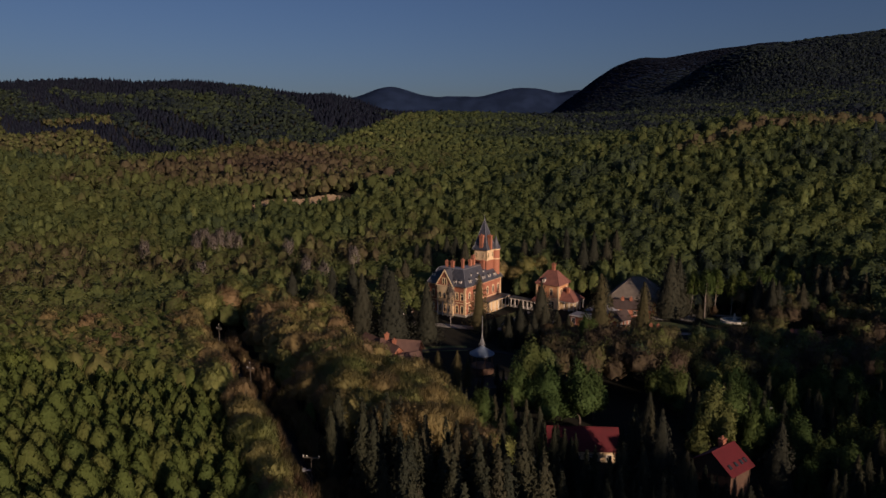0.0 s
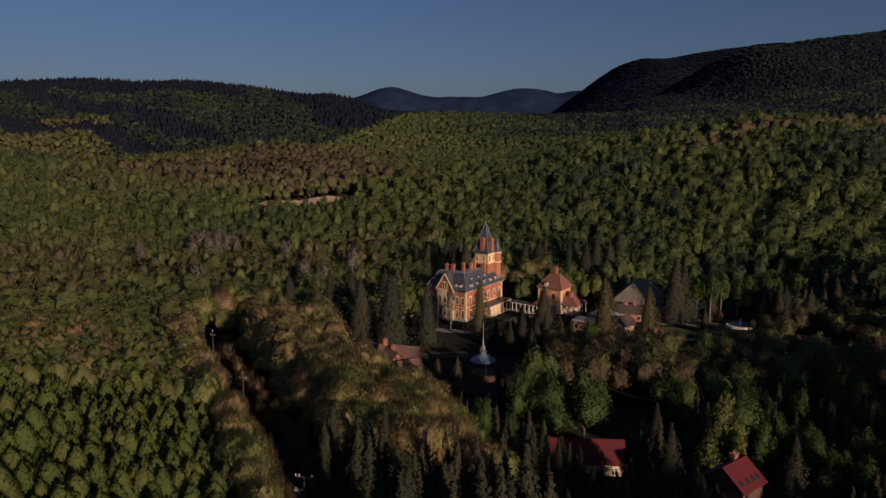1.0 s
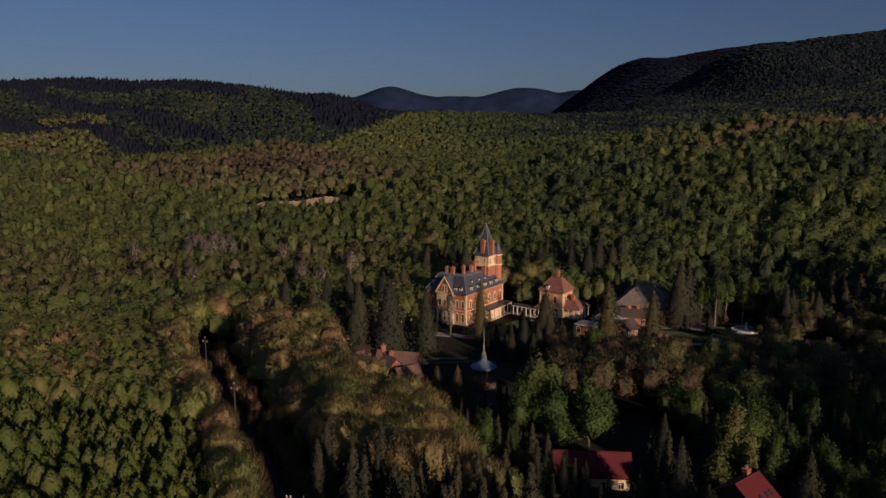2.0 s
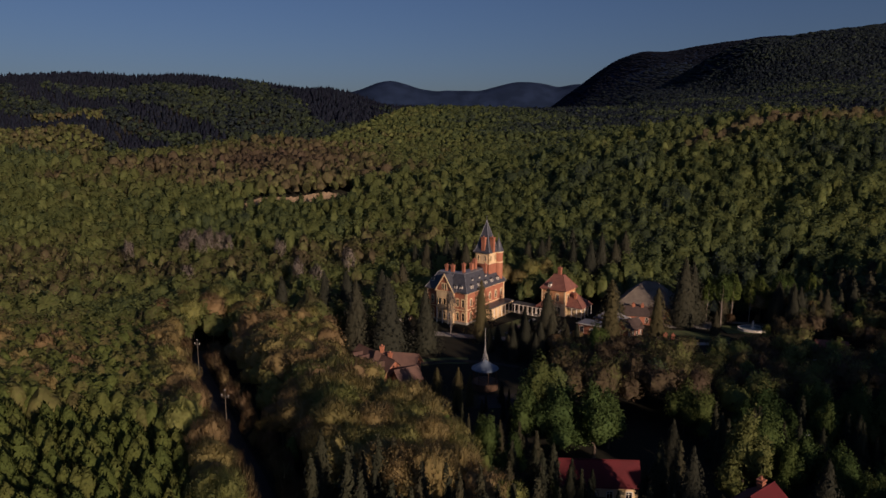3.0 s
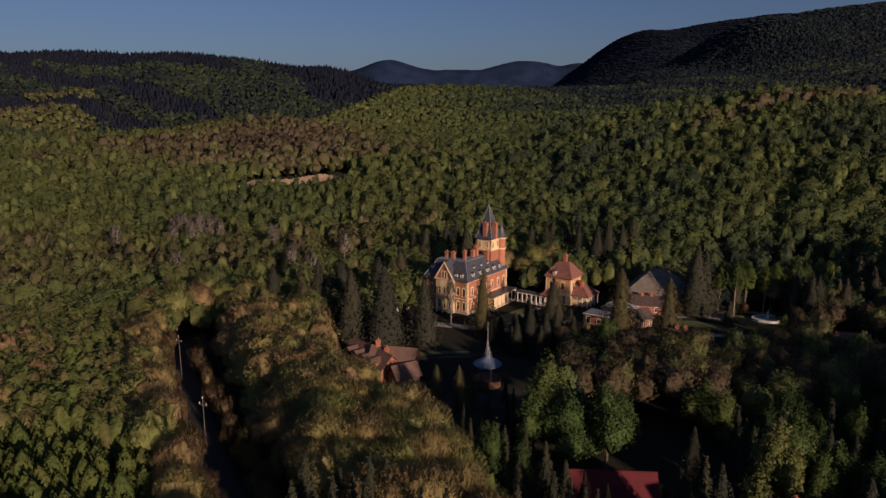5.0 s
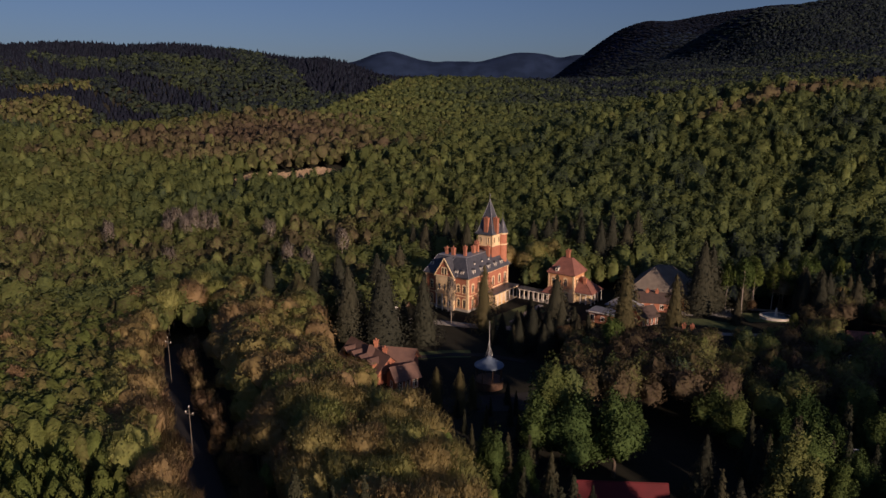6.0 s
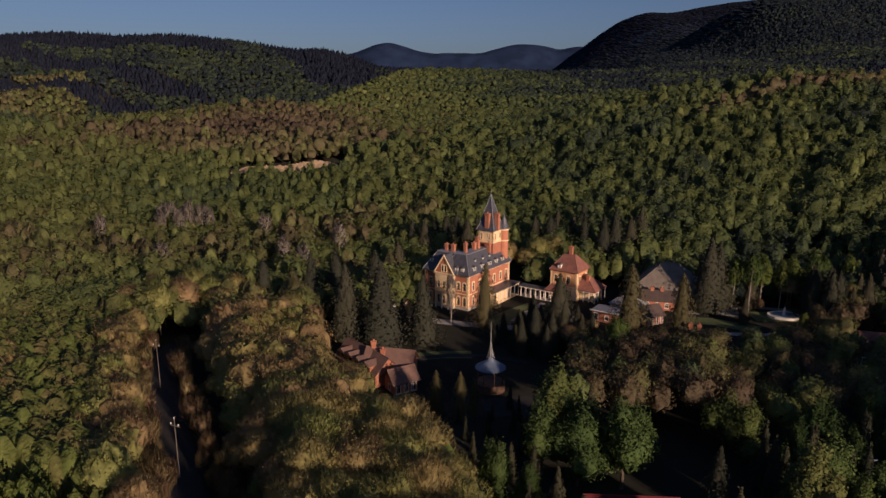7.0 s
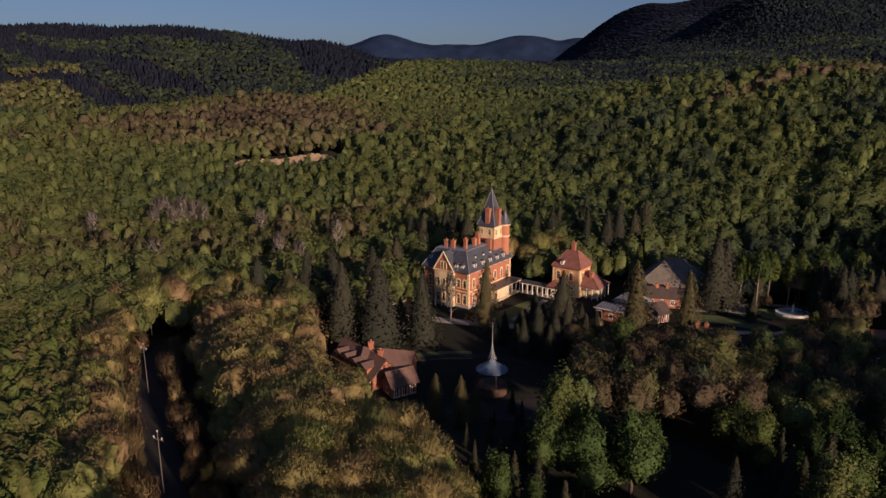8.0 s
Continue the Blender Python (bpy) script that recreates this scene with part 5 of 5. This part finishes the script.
facade(annexe, 0, 0, 90, 9.0, 9.6, [(1.6, 2.8, 5.4, 7.8), (6.2, 7.4, 5.4, 7.8)], M_OCHRE, rise=0.3)
facade(annexe, 0 - 0.45, 9, 180, 8.6, 9.6, [(2, 3.1, 5.4, 7.8)], M_OCHRE)
facade(annexe, -9.5, 9, -90, 8.55, 9.6, [(2, 3.1, 5.4, 7.8), (5.4, 6.5, 5.4, 7.8)], M_OCHRE)
for b in ((-9.56, -9.3, -0.1, -0.004, 0, 4.2), (-6.2, -4.6, -0.1, -0.004, 0, 4.2), (-1.6, 0.06, -0.1, -0.004, 0, 4.2), (0.004, 0.1, 0, 9, 0, 4.2)):
    part("ground_floor_facing", boxes(b), M_CREAM, annexe)
for b in ((-9.6, 0.14, -0.14, -0.003, 4.2, 4.55), (0.003, 0.14, 0, 9.1, 4.2, 4.55)):
    part("string_course", boxes(b), M_CREAM, annexe)
for b in ((-9.65, 0.2, -0.2, -0.005, 9.2, 9.6), (0.005, 0.2, 0, 9.2, 9.2, 9.6)):
    part("cornice", boxes(b), M_CREAM, annexe)
for b in ((-0.5, 0.07, -0.075, -0.006, 4.56, 9.19), (0.006, 0.07, 0, 0.55, 4.56, 9.19), (-9.56, -9.0, -0.075, -0.006, 4.56, 9.19)):
    part("quoin", boxes(b), M_CREAM, annexe)
hip_roof(annexe, (-10.0, 0.5, -0.5, 9.5), (-6.6, -2.9, 3.9, 5.1), 9.62, 14.4, M_TILE, M_TILE)
chimney(annexe, -4.6, 4.6, 13.5, 17.0, 1.2, 1.0)
dormer(annexe, pose(-6.4, -0.1, 10.2), 1.1, 1.3, 2.0)
part("wing_wall", boxes((0.1, 5.0, 2.2, 8.6, -1, 3.2)), M_CREAM, annexe)
hip_roof(annexe, (0.15, 6.6, 0.4, 9.6), (0.15, 1.2, 4.6, 5.4), 3.9, 8.2, M_TILE, M_TILE, "wing_roof")
part("wing_beam", boxes((0.2, 6.3, 0.6, 0.9, 3.4, 3.68), (6.0, 6.3, 0.9, 9.4, 3.4, 3.68)), M_WHITE, annexe)
for x, y in ((2.2, 0.75), (4.2, 0.75), (6.15, 0.75), (6.15, 3.6), (6.15, 6.4), (6.15, 9.2)):
    column(annexe, x, y, -1, 3.4)
chimney(annexe, 2.6, 3.2, 5.6, 8.4, 0.9, 0.8)

# ---------------------------------------------------------------- lower buildings of the park
def low_house(name, m, label, L, W, eave, ridge, roof_m, wall_m, wins, hip=False, chim=(), over=0.5, door=None):
    """House with its ridge along local x; outside of the long front is -y."""
    h = thing(name, m, label, "house")
    facade(h, 0, 0, 0, L, eave, wins, wall_m, M_WHITE, rise=0.05, rim=0.12)
    side = [(W * 0.5 - 0.5, W * 0.5 + 0.5, 1.0, 2.2)]
    facade(h, L, 0.0, 90, W, eave, side, wall_m, M_WHITE, rise=0.05, rim=0.12)
    facade(h, L - 0.45, W, 180, L - 0.9, eave, [], wall_m)
    facade(h, 0, W, -90, W - 0.45, eave, side, wall_m, M_WHITE, rise=0.05, rim=0.12)
    if hip:
        i = min(W / 2 - 0.3, L / 2 - 0.3)
        hip_roof(h, (-over, L + over, -over, W + over), (i, L - i, W / 2 - 0.3, W / 2 + 0.3), eave, ridge, roof_m, roof_m)
    else:
        gable_roof(h, 0, L, 0, W, eave, ridge, roof_m, over)
        gable_end(h, 0.02, 0.05, W - 0.05, eave, ridge, wall_m)
        gable_end(h, L - 0.42, 0.05, W - 0.05, eave, ridge, wall_m)
    for x, y, z in chim:
        chimney(h, x, y, ridge - 2.0, z, 0.9, 0.8)
    if door:
        part("door", boxes((door[0], door[0] + 1.1, -0.08, -0.01, 0, 2.1)), M_BLUEDOOR, h, "blue painted door")
    return h


def rowwin(L, n, z0=1.0, z1=2.4, w=1.0):
    return [(L * (i + 0.5) / n - w / 2, L * (i + 0.5) / n + w / 2, z0, z1) for i in range(n)]


low_house("restaurant", pose(66.5, 250, 0, 0, 0, -22), "large low restaurant hall with a hipped grey tile roof", 19, 15, 5.6, 12.8, M_GREYTILE, M_CREAM, rowwin(19, 5), True, over=1.0)
low_house("restaurant_wing", pose(66.5, 243.5, 0, 0, 0, -14), "brick restaurant wing with brown tile roof", 13, 6, 3.3, 5.6, M_SHADETILE, M_BRICK, rowwin(12, 4), False, ((3, 3.0, 6.6), (6, 3.0, 6.6)))
low_house("timbered_house", pose(63.0, 227.5, -0.4, 0, 0, 25), "small gabled house with white timbering", 6.5, 5.5, 3.2, 5.6, M_SHADETILE, M_BRICK, rowwin(6.5, 4, 0.6, 2.6, 0.6))
low_house("garden_kiosk", pose(68.0, 212.5, -0.2, 0, 0, -20), "low brown-roofed kiosk with two chimneys", 8, 5, 2.6, 4.2, M_SHADETILE, M_BRICK, rowwin(8, 3), False, ((2.0, 2.5, 5.6), (4.2, 2.5, 5.6)))
low_house("chalet", pose(113.5, 206, ground_z(117, 209) - 0.2, 0, 0, -18), "small timber chalet with a red tile roof among trees", 8, 6, 2.8, 5.2, M_TILE, M_WOOD, rowwin(8, 3))
flat = thing("pool_house", pose(48.0, 233.0, 0, 0, 0, -36.87), "flat-roofed orange brick pool house with white windows", "house")
facade(flat, 0, 0, 0, 8.5, 3.2, [(0.6, 1.9, 0.6, 2.5), (4.2, 5.2, 1.0, 2.2)], M_BRICK, M_WHITE, rise=0.05, rim=0.15)
facade(flat, 8.5, 0, 90, 6.0, 3.2, [(2, 3.2, 1.0, 2.2)], M_BRICK, M_WHITE, rise=0.05, rim=0.15)
facade(flat, 8.05, 6, 180, 7.6, 3.2, [], M_BRICK)
facade(flat, 0, 6, -90, 5.55, 3.2, [], M_BRICK)
part("roof", boxes((-0.5, 9.0, -0.5, 6.5, 3.2, 3.4)), M_LEAD, flat)
part("parapet", boxes((-0.5, 9.0, -0.5, -0.3, 3.4, 3.6), (8.8, 9.0, -0.3, 6.5, 3.4, 3.6)), M_WHITE, flat)
low_house("service_house", pose(55.5, 240.5, 0, 0, 0, -36.87), "low service building with pale sheet roof", 9, 6, 3.2, 5.2, M_LEAD, M_CREAM, rowwin(9, 3), True)

# lodge with stepped dormers
lodge = low_house("lodge", pose(-16.5, 189.6, 0, 0, 0, -14), "brick lodge with brown tile roofs and a stout chimney", 11, 8, 3.9, 7.2, M_BROWNTILE, M_BRICK, rowwin(11, 4), False, ((1.2, 4.0, 8.8), (4.0, 2.5, 7.6)), 0.7)
west = low_house("lodge_wing", pose(-24.0, 199.0, 0, 0, 0, -52), "long brown-tiled lodge wing with a row of stepped dormers", 17, 7, 3.4, 6.6, M_BROWNTILE, M_BRICK, rowwin(17, 6), False, (), 0.7)
for i in range(4):
    d = part("dormer", boxes((1.6 + i * 3.6, 4.4 + i * 3.6, -0.2, 3.0, 3.2, 4.9)), M_BRICK, west)
    bm = bmesh.new()
    v = [bm.verts.new(p) for yy in (-0.9, 3.4) for p in ((1.2 + i * 3.6, yy, 4.9), (4.8 + i * 3.6, yy, 4.9), (3.0 + i * 3.6, yy, 5.9))]
    for f in ((0, 1, 2), (5, 4, 3), (0, 3, 4, 1), (1, 4, 5, 2), (2, 5, 3, 0)):
        bm.faces.new([v[k] for k in f])
    part("dormer_roof", bm, M_BROWNTILE, d)
    part("pane", boxes((2.4 + i * 3.6, 3.6 + i * 3.6, -0.26, -0.21, 3.7, 4.6)), M_GLASS, d)
low_house("gate_lodge", pose(-8.8, 181.6, -0.3, 0, 0, 30), "small brick gate lodge with arched windows and tile roof", 6.0, 5.0, 3.4, 5.6, M_BROWNTILE, M_BRICK, rowwin(6.0, 3, 0.7, 2.6), False, (), 0.6)

# red-roofed houses below
low_house("red_roofed_house", pose(22.6, 127.0, ground_z(29, 130) - 1.2, 0, 0, -4.5), "long house with a bright red roof and blue door", 13.4, 5.4, 3.8, 6.9, M_REDPAINT, M_CREAM, rowwin(13.4, 4), False, (), 0.5, (5.0,))
cottage = low_house("red_cottage", pose(49.5, 106.4, ground_z(51, 110) - 0.3, 0, 0, 35.7), "tall cottage with a bright red roof and skylights", 6.2, 7.1, 8.9, 11.5, M_REDPAINT, M_WOOD, rowwin(6.2, 2), False, ((4.0, 4.3, 12.6),), 0.5)
for x in (0.8, 2.6, 4.2, 5.4):
    part("skylight", boxes((-0.3, 0.3, -0.4, 0.4, 0, 0.1)), M_GLASS, cottage, at=pose(x, 0.75, 8.9 + 0.75 * 0.732 + 0.2, 36.2, 0, 0))
low_house("red_annexe", pose(54.5, 105.5, ground_z(56, 104) - 0.3, 0, 0, -15), "low red-roofed outbuilding beside the cottage", 9.0, 4.5, 2.4, 4.2, M_REDPAINT, M_WOOD, rowwin(9, 3))

# round pavilion with a mast
band = thing("round_pavilion", pose(13.2, 185, 1.4), "round pavilion with a blue-grey conical roof and tall mast", "pavilion")
bm = bmesh.new()
lathe(bm, [(3.6, 3.95), (3.55, 4.12), (2.2, 4.9), (1.0, 5.7), (0.4, 6.3)], 16)
part("roof", bm, M_BLUEROOF, band)
bm = bmesh.new()
lathe(bm, [(3.5, -1.6), (3.5, 0.5)], 16)
part("base", bm, M_WOOD, band)
for i in range(8):
    a = i * math.pi / 4 + 0.2
    bm = bmesh.new()
    tube(bm, (3.2 * math.cos(a), 3.2 * math.sin(a), 0.5), (3.2 * math.cos(a), 3.2 * math.sin(a), 4.1), 0.12, 0.1, 8)
    part("post", bm, M_WOOD, band)
bm = bmesh.new()
tube(bm, (0, 0, 6.2), (0, 0, 15.0), 0.13, 0.05, 8)
mast = part("mast", bm, M_STEEL, band)
bm = bmesh.new()
for i in range(6):
    a = i * math.pi / 3
    tube(bm, (0.95 * math.cos(a), 0.95 * math.sin(a), 6.1), (0.3 * math.cos(a + 0.5), 0.3 * math.sin(a + 0.5), 8.4), 0.045, 0.04, 5)
    tube(bm, (0.3 * math.cos(a + 0.5), 0.3 * math.sin(a + 0.5), 8.4), (0.08 * math.cos(a), 0.08 * math.sin(a), 10.2), 0.035, 0.03, 5)
part("lattice", bm, M_STEEL, mast)


# ---------------------------------------------------------------- roads, paths, lawns
def strip(name, pts, width, material, label, lift=0.08, kind="structure", seg=3.0, cat="road"):
    """A band laid over the ground along a line of points."""
    line = []
    for a, b in zip(pts, pts[1:]):
        n = max(1, int(math.dist(a, b) / seg))
        line += [(a[0] + (b[0] - a[0]) * i / n, a[1] + (b[1] - a[1]) * i / n) for i in range(n)]
    line.append(pts[-1])
    bm = bmesh.new()
    rows = []
    for i, (x, y) in enumerate(line):
        p, q = line[max(0, i - 1)], line[min(len(line) - 1, i + 1)]
        t = Vector((q[0] - p[0], q[1] - p[1], 0)).normalized()
        n = Vector((t.y, -t.x, 0))
        row = []
        for k in (-0.5, -0.25, 0, 0.25, 0.5):
            w = Vector((x, y, 0)) + n * width * k
            row.append(bm.verts.new((w.x, w.y, ground_z(w.x, w.y) + lift)))
        for k in (0.5, -0.5):
            w = Vector((x, y, 0)) + n * (width * k)
            row.append(bm.verts.new((w.x, w.y, ground_z(w.x, w.y) - 0.25)))
        rows.append(row)
    for a, b in zip(rows, rows[1:]):
        for k in range(7):
            bm.faces.new((a[k], a[(k + 1) % 7], b[(k + 1) % 7], b[k]))
    return tagged(part(name, bm, material), label, cat, kind=kind)


strip("road", ROAD, 6.0, M_ASPHALT, "narrow asphalt forest road in deep shade")
strip("driveway", [(-14, 236), (0, 233), (12, 229), (26, 226), (40, 227)], 4.0, M_PAVING, "pale driveway in front of the castle", 0.07)
strip("park_path", [(-4, 203.5), (4, 205.5), (14, 205), (24, 200)], 2.2, M_ASPHALT, "dark path across the shaded lawn", 0.10, cat="path")
strip("lawn", [(-8, 204), (2, 206), (10, 206)], 5.0, M_LAWN, "mown green park lawn", 0.05, cat="lawn")
strip("castle_lawn", [(17, 229), (25, 238), (34, 247)], 9.0, M_LAWN, "sunlit lawn below the castle porch", 0.05, cat="lawn")
strip("garden_path", [(24, 232), (31, 243), (36, 250)], 1.8, M_PAVING, "curving pale garden path", 0.10, cat="path")
strip("parking", [(80, 243), (90, 242), (96, 240)], 9.0, M_DRIVE, "asphalt car park crossed by sunlight", 0.06)
strip("meadow", [(74, 233), (84, 231.5), (95, 224)], 6.5, M_LAWN, "green lawn bank beside the drive", 0.05, cat="lawn")
strip("drive", [(70, 224), (82, 221), (95, 219.5), (104, 222)], 2.4, M_PAVING, "pale drive along the lawn", 0.09)
strip("forecourt", [(2, 172), (10, 174), (24, 176)], 11.0, M_ASPHALT, "dark asphalt forecourt by the pavilion", 0.05)
strip("terrace_path", [(97, 245.5), (106, 244), (118, 240.5)], 2.2, M_PAVING, "pale path behind the fountain", 0.10, cat="path")
strip("pond_terrace", [(98, 236), (116, 235)], 9.0, M_LAWN, "grass round the fountain basin", 0.05, cat="lawn")


# ---------------------------------------------------------------- fountain, poles, car, masts
fountain = thing("fountain", pose(108, 235.5, ground_z(108, 235.5)), "pale stone fountain basin with blue water and a white figure", "fountain")
bm = bmesh.new()
lathe(bm, [(4.9, -0.4), (4.9, 0.75), (4.2, 0.75), (4.2, 0.1), (0.3, 0.1)], 20)
part("basin", bm, M_WHITE, fountain, at=Matrix.Diagonal((1, 0.8, 1, 1)))
bm = bmesh.new()
lathe(bm, [(4.18, 0.12), (4.18, 0.6)], 20)
part("water", bm, M_WATER, fountain, at=Matrix.Diagonal((1, 0.8, 1, 1)))
bm = bmesh.new()
lathe(bm, [(0.6, 0.1), (0.6, 1.0), (0.36, 1.1), (0.42, 1.7), (0.3, 2.3), (0.36, 2.7), (0.14, 2.95), (0.2, 3.15), (0.02, 3.35)], 10)
part("figure", bm, M_WHITE, fountain, "plain white stone figure", smooth=True)


def power_pole(x, y, top, arm, turn, label, flat_top=False):
    z0 = ground_z(x, y)
    h = top - z0
    p = thing("power_pole", pose(x, y, z0, 0, 0, turn), label, "pole", "power poles along the road")
    bm = bmesh.new()
    tube(bm, (0, 0, -1), (0, 0, h), 0.085, 0.055, 8)
    part("shaft", bm, M_POLEWOOD, p)
    z = h - (0.05 if flat_top else 1.0)
    part("crossarm", boxes((-arm / 2, arm / 2, -0.06, 0.06, z - 0.06, z + 0.06)), M_POLEWOOD, p)
    for i, x1 in enumerate((-arm / 2 + 0.12, -arm / 4 if flat_top else 0.0, arm / 2 - 0.12)):
        zz = h if (i == 1 and not flat_top) else z + 0.06
        bm = bmesh.new()
        lathe(bm, [(0.03, zz), (0.03, zz + 0.1), (0.075, zz + 0.12), (0.06, zz + 0.2), (0.08, zz + 0.22), (0.03, zz + 0.3)], 8, x1, 0)
        part("insulator", bm, M_WHITE, p)
    return p


power_pole(-35.4, 125.2, 23.6, 1.6, -25, "slim weathered wooden power pole with three white insulators")
power_pole(-54.0, 164.6, 19.9, 1.6, -25, "slim weathered wooden power pole with three white insulators")
tp = power_pole(-17.0, 88.0, 23.3, 2.4, -8, "stout power pole with a flat crossarm and a switch", True)
h = 23.3 - ground_z(-17, 88)
bm = bmesh.new()
tube(bm, (0, 0, h - 3.4), (-1.3, 0, h - 1.5), 0.06, 0.05, 6)
part("brace", bm, M_POLEWOOD, tp)
part("switch_box", boxes((-1.25, -0.85, -0.18, 0.18, h - 2.1, h - 1.7), (-0.75, -0.1, -0.05, 0.05, h - 2.0, h - 1.85)), M_STEEL, tp)

flagpole = thing("flagpole", pose(5.4, 240.0, ground_z(5.4, 240)), "slim white flagpole in front of the castle", "flagpole")
bm = bmesh.new()
tube(bm, (0, 0, -0.5), (0, 0, 4.6), 0.12, 0.07, 8)
part("pole", bm, M_WHITE, flagpole)
bm = bmesh.new()
lathe(bm, [(0.4, -0.4), (0.4, 0.3), (0.2, 0.35)], 10)
part("base", bm, M_STONE, flagpole)


def lamp_post(x, y, h=6.5):
    p = thing("street_lamp", pose(x, y, ground_z(x, y)), "grey steel street lamp in the park", "street lamp", "park lamps")
    bm = bmesh.new()
    tube(bm, (0, 0, -0.5), (0, 0, h), 0.09, 0.05, 7)
    part("pole", bm, M_STEEL, p)
    part("head", boxes((-0.1, 0.7, -0.14, 0.14, h - 0.02, h + 0.12)), M_WHITE, p)


for x, y in ((86, 238), (121, 230), (101, 187), (73, 140)):
    lamp_post(x, y)


def car(m, label, paint):
    c = thing("car", m, label, "car", "parked cars")
    bm = bmesh.new()
    prof = [(-2.1, 0.35), (2.1, 0.35), (2.15, 0.8), (1.3, 0.95), (0.6, 1.45), (-1.3, 1.48), (-1.95, 1.0), (-2.15, 0.9)]
    a = [bm.verts.new((x, -0.85 + (0.12 if z > 1.1 else 0), z)) for x, z in prof]
    b = [bm.verts.new((x, 0.85 - (0.12 if z > 1.1 else 0), z)) for x, z in prof]
    bm.faces.new(a[::-1])
    bm.faces.new(b)
    for i in range(8):
        bm.faces.new((a[i], a[(i + 1) % 8], b[(i + 1) % 8], b[i]))
    part("body", bm, paint, c)
    part("window", boxes((-1.1, 0.5, -0.87, -0.76, 1.0, 1.36), (-1.1, 0.5, 0.76, 0.87, 1.0, 1.36)), M_GLASS, c)
    for x in (-1.3, 1.3):
        for y in (-0.75, 0.75):
            bm = bmesh.new()
            tube(bm, (x, y - 0.1, 0.33), (x, y + 0.1, 0.33), 0.33, 0.33, 14)
            w = part("wheel", bm, M_ASPHALT, c)
            bm = bmesh.new()
            tube(bm, (x, y - 0.115, 0.33), (x, y + 0.115, 0.33), 0.19, 0.19, 10)
            part("rim", bm, M_STEEL, w)


M_CARWHITE = mat("white_car_paint", (0.8, 0.8, 0.8), (0.7, 0.7, 0.7), 0.25, 0.5, 4, 0)
M_CARDARK = mat("dark_car_paint", (0.05, 0.055, 0.06), (0.04, 0.04, 0.045), 0.25, 0.5, 4, 0)
car(pose(-11.5, 247, ground_z(-11.5, 247), 0, 0, 20), "white car parked beside the castle", M_CARWHITE)
car(pose(43, 231, ground_z(43, 231), 0, 0, -30), "silver-white car parked by the annexe drive", M_CARWHITE)
car(pose(39.5, 228.5, ground_z(39.5, 228.5), 0, 0, -30), "dark car parked by the annexe drive", M_CARDARK)
low_house("carport", pose(-15.5, 247.5, 0, 0, 0, -20), "low carport with a pale sheet roof", 6, 5, 2.4, 3.2, M_LEAD, M_WOOD, [], False)

# bare bank above the valley
(ax, ay), (bx, by) = QUARRY
bm = bmesh.new()
rows = []
qr = random.Random(3)
for i in range(61):
    k = i / 60
    x, y = ax + (bx - ax) * k, ay + (by - ay) * k + 2.5 * math.sin(k * 9)
    hgt = (2.4 + 2.6 * math.sin(k * math.pi) + qr.uniform(-0.5, 0.7)) * min(1, 6 * k + 0.2, 6 * (1 - k) + 0.2)
    row = []
    for j in range(7):
        s = j / 6
        out = 7 * (1 - s) + qr.uniform(-0.5, 0.5)
        px, py = x + 0.6 * out, y - 0.8 * out
        row.append(bm.verts.new((px, py, ground_z(px, py) + 0.1 + hgt * 0.6 * s ** 1.5 + qr.uniform(-0.15, 0.25))))
    px, py = x - 1.5, y + 2.0
    row.append(bm.verts.new((px, py, ground_z(px, py) - 0.6)))
    rows.append(row)
for a, b in zip(rows, rows[1:]):
    for k in range(7):
        bm.faces.new((a[k], b[k], b[k + 1], a[k + 1]))
tagged(part("soil_bank", bm, M_SOIL), "bare tan soil bank cut into the forest slope", "bank", kind="structure")
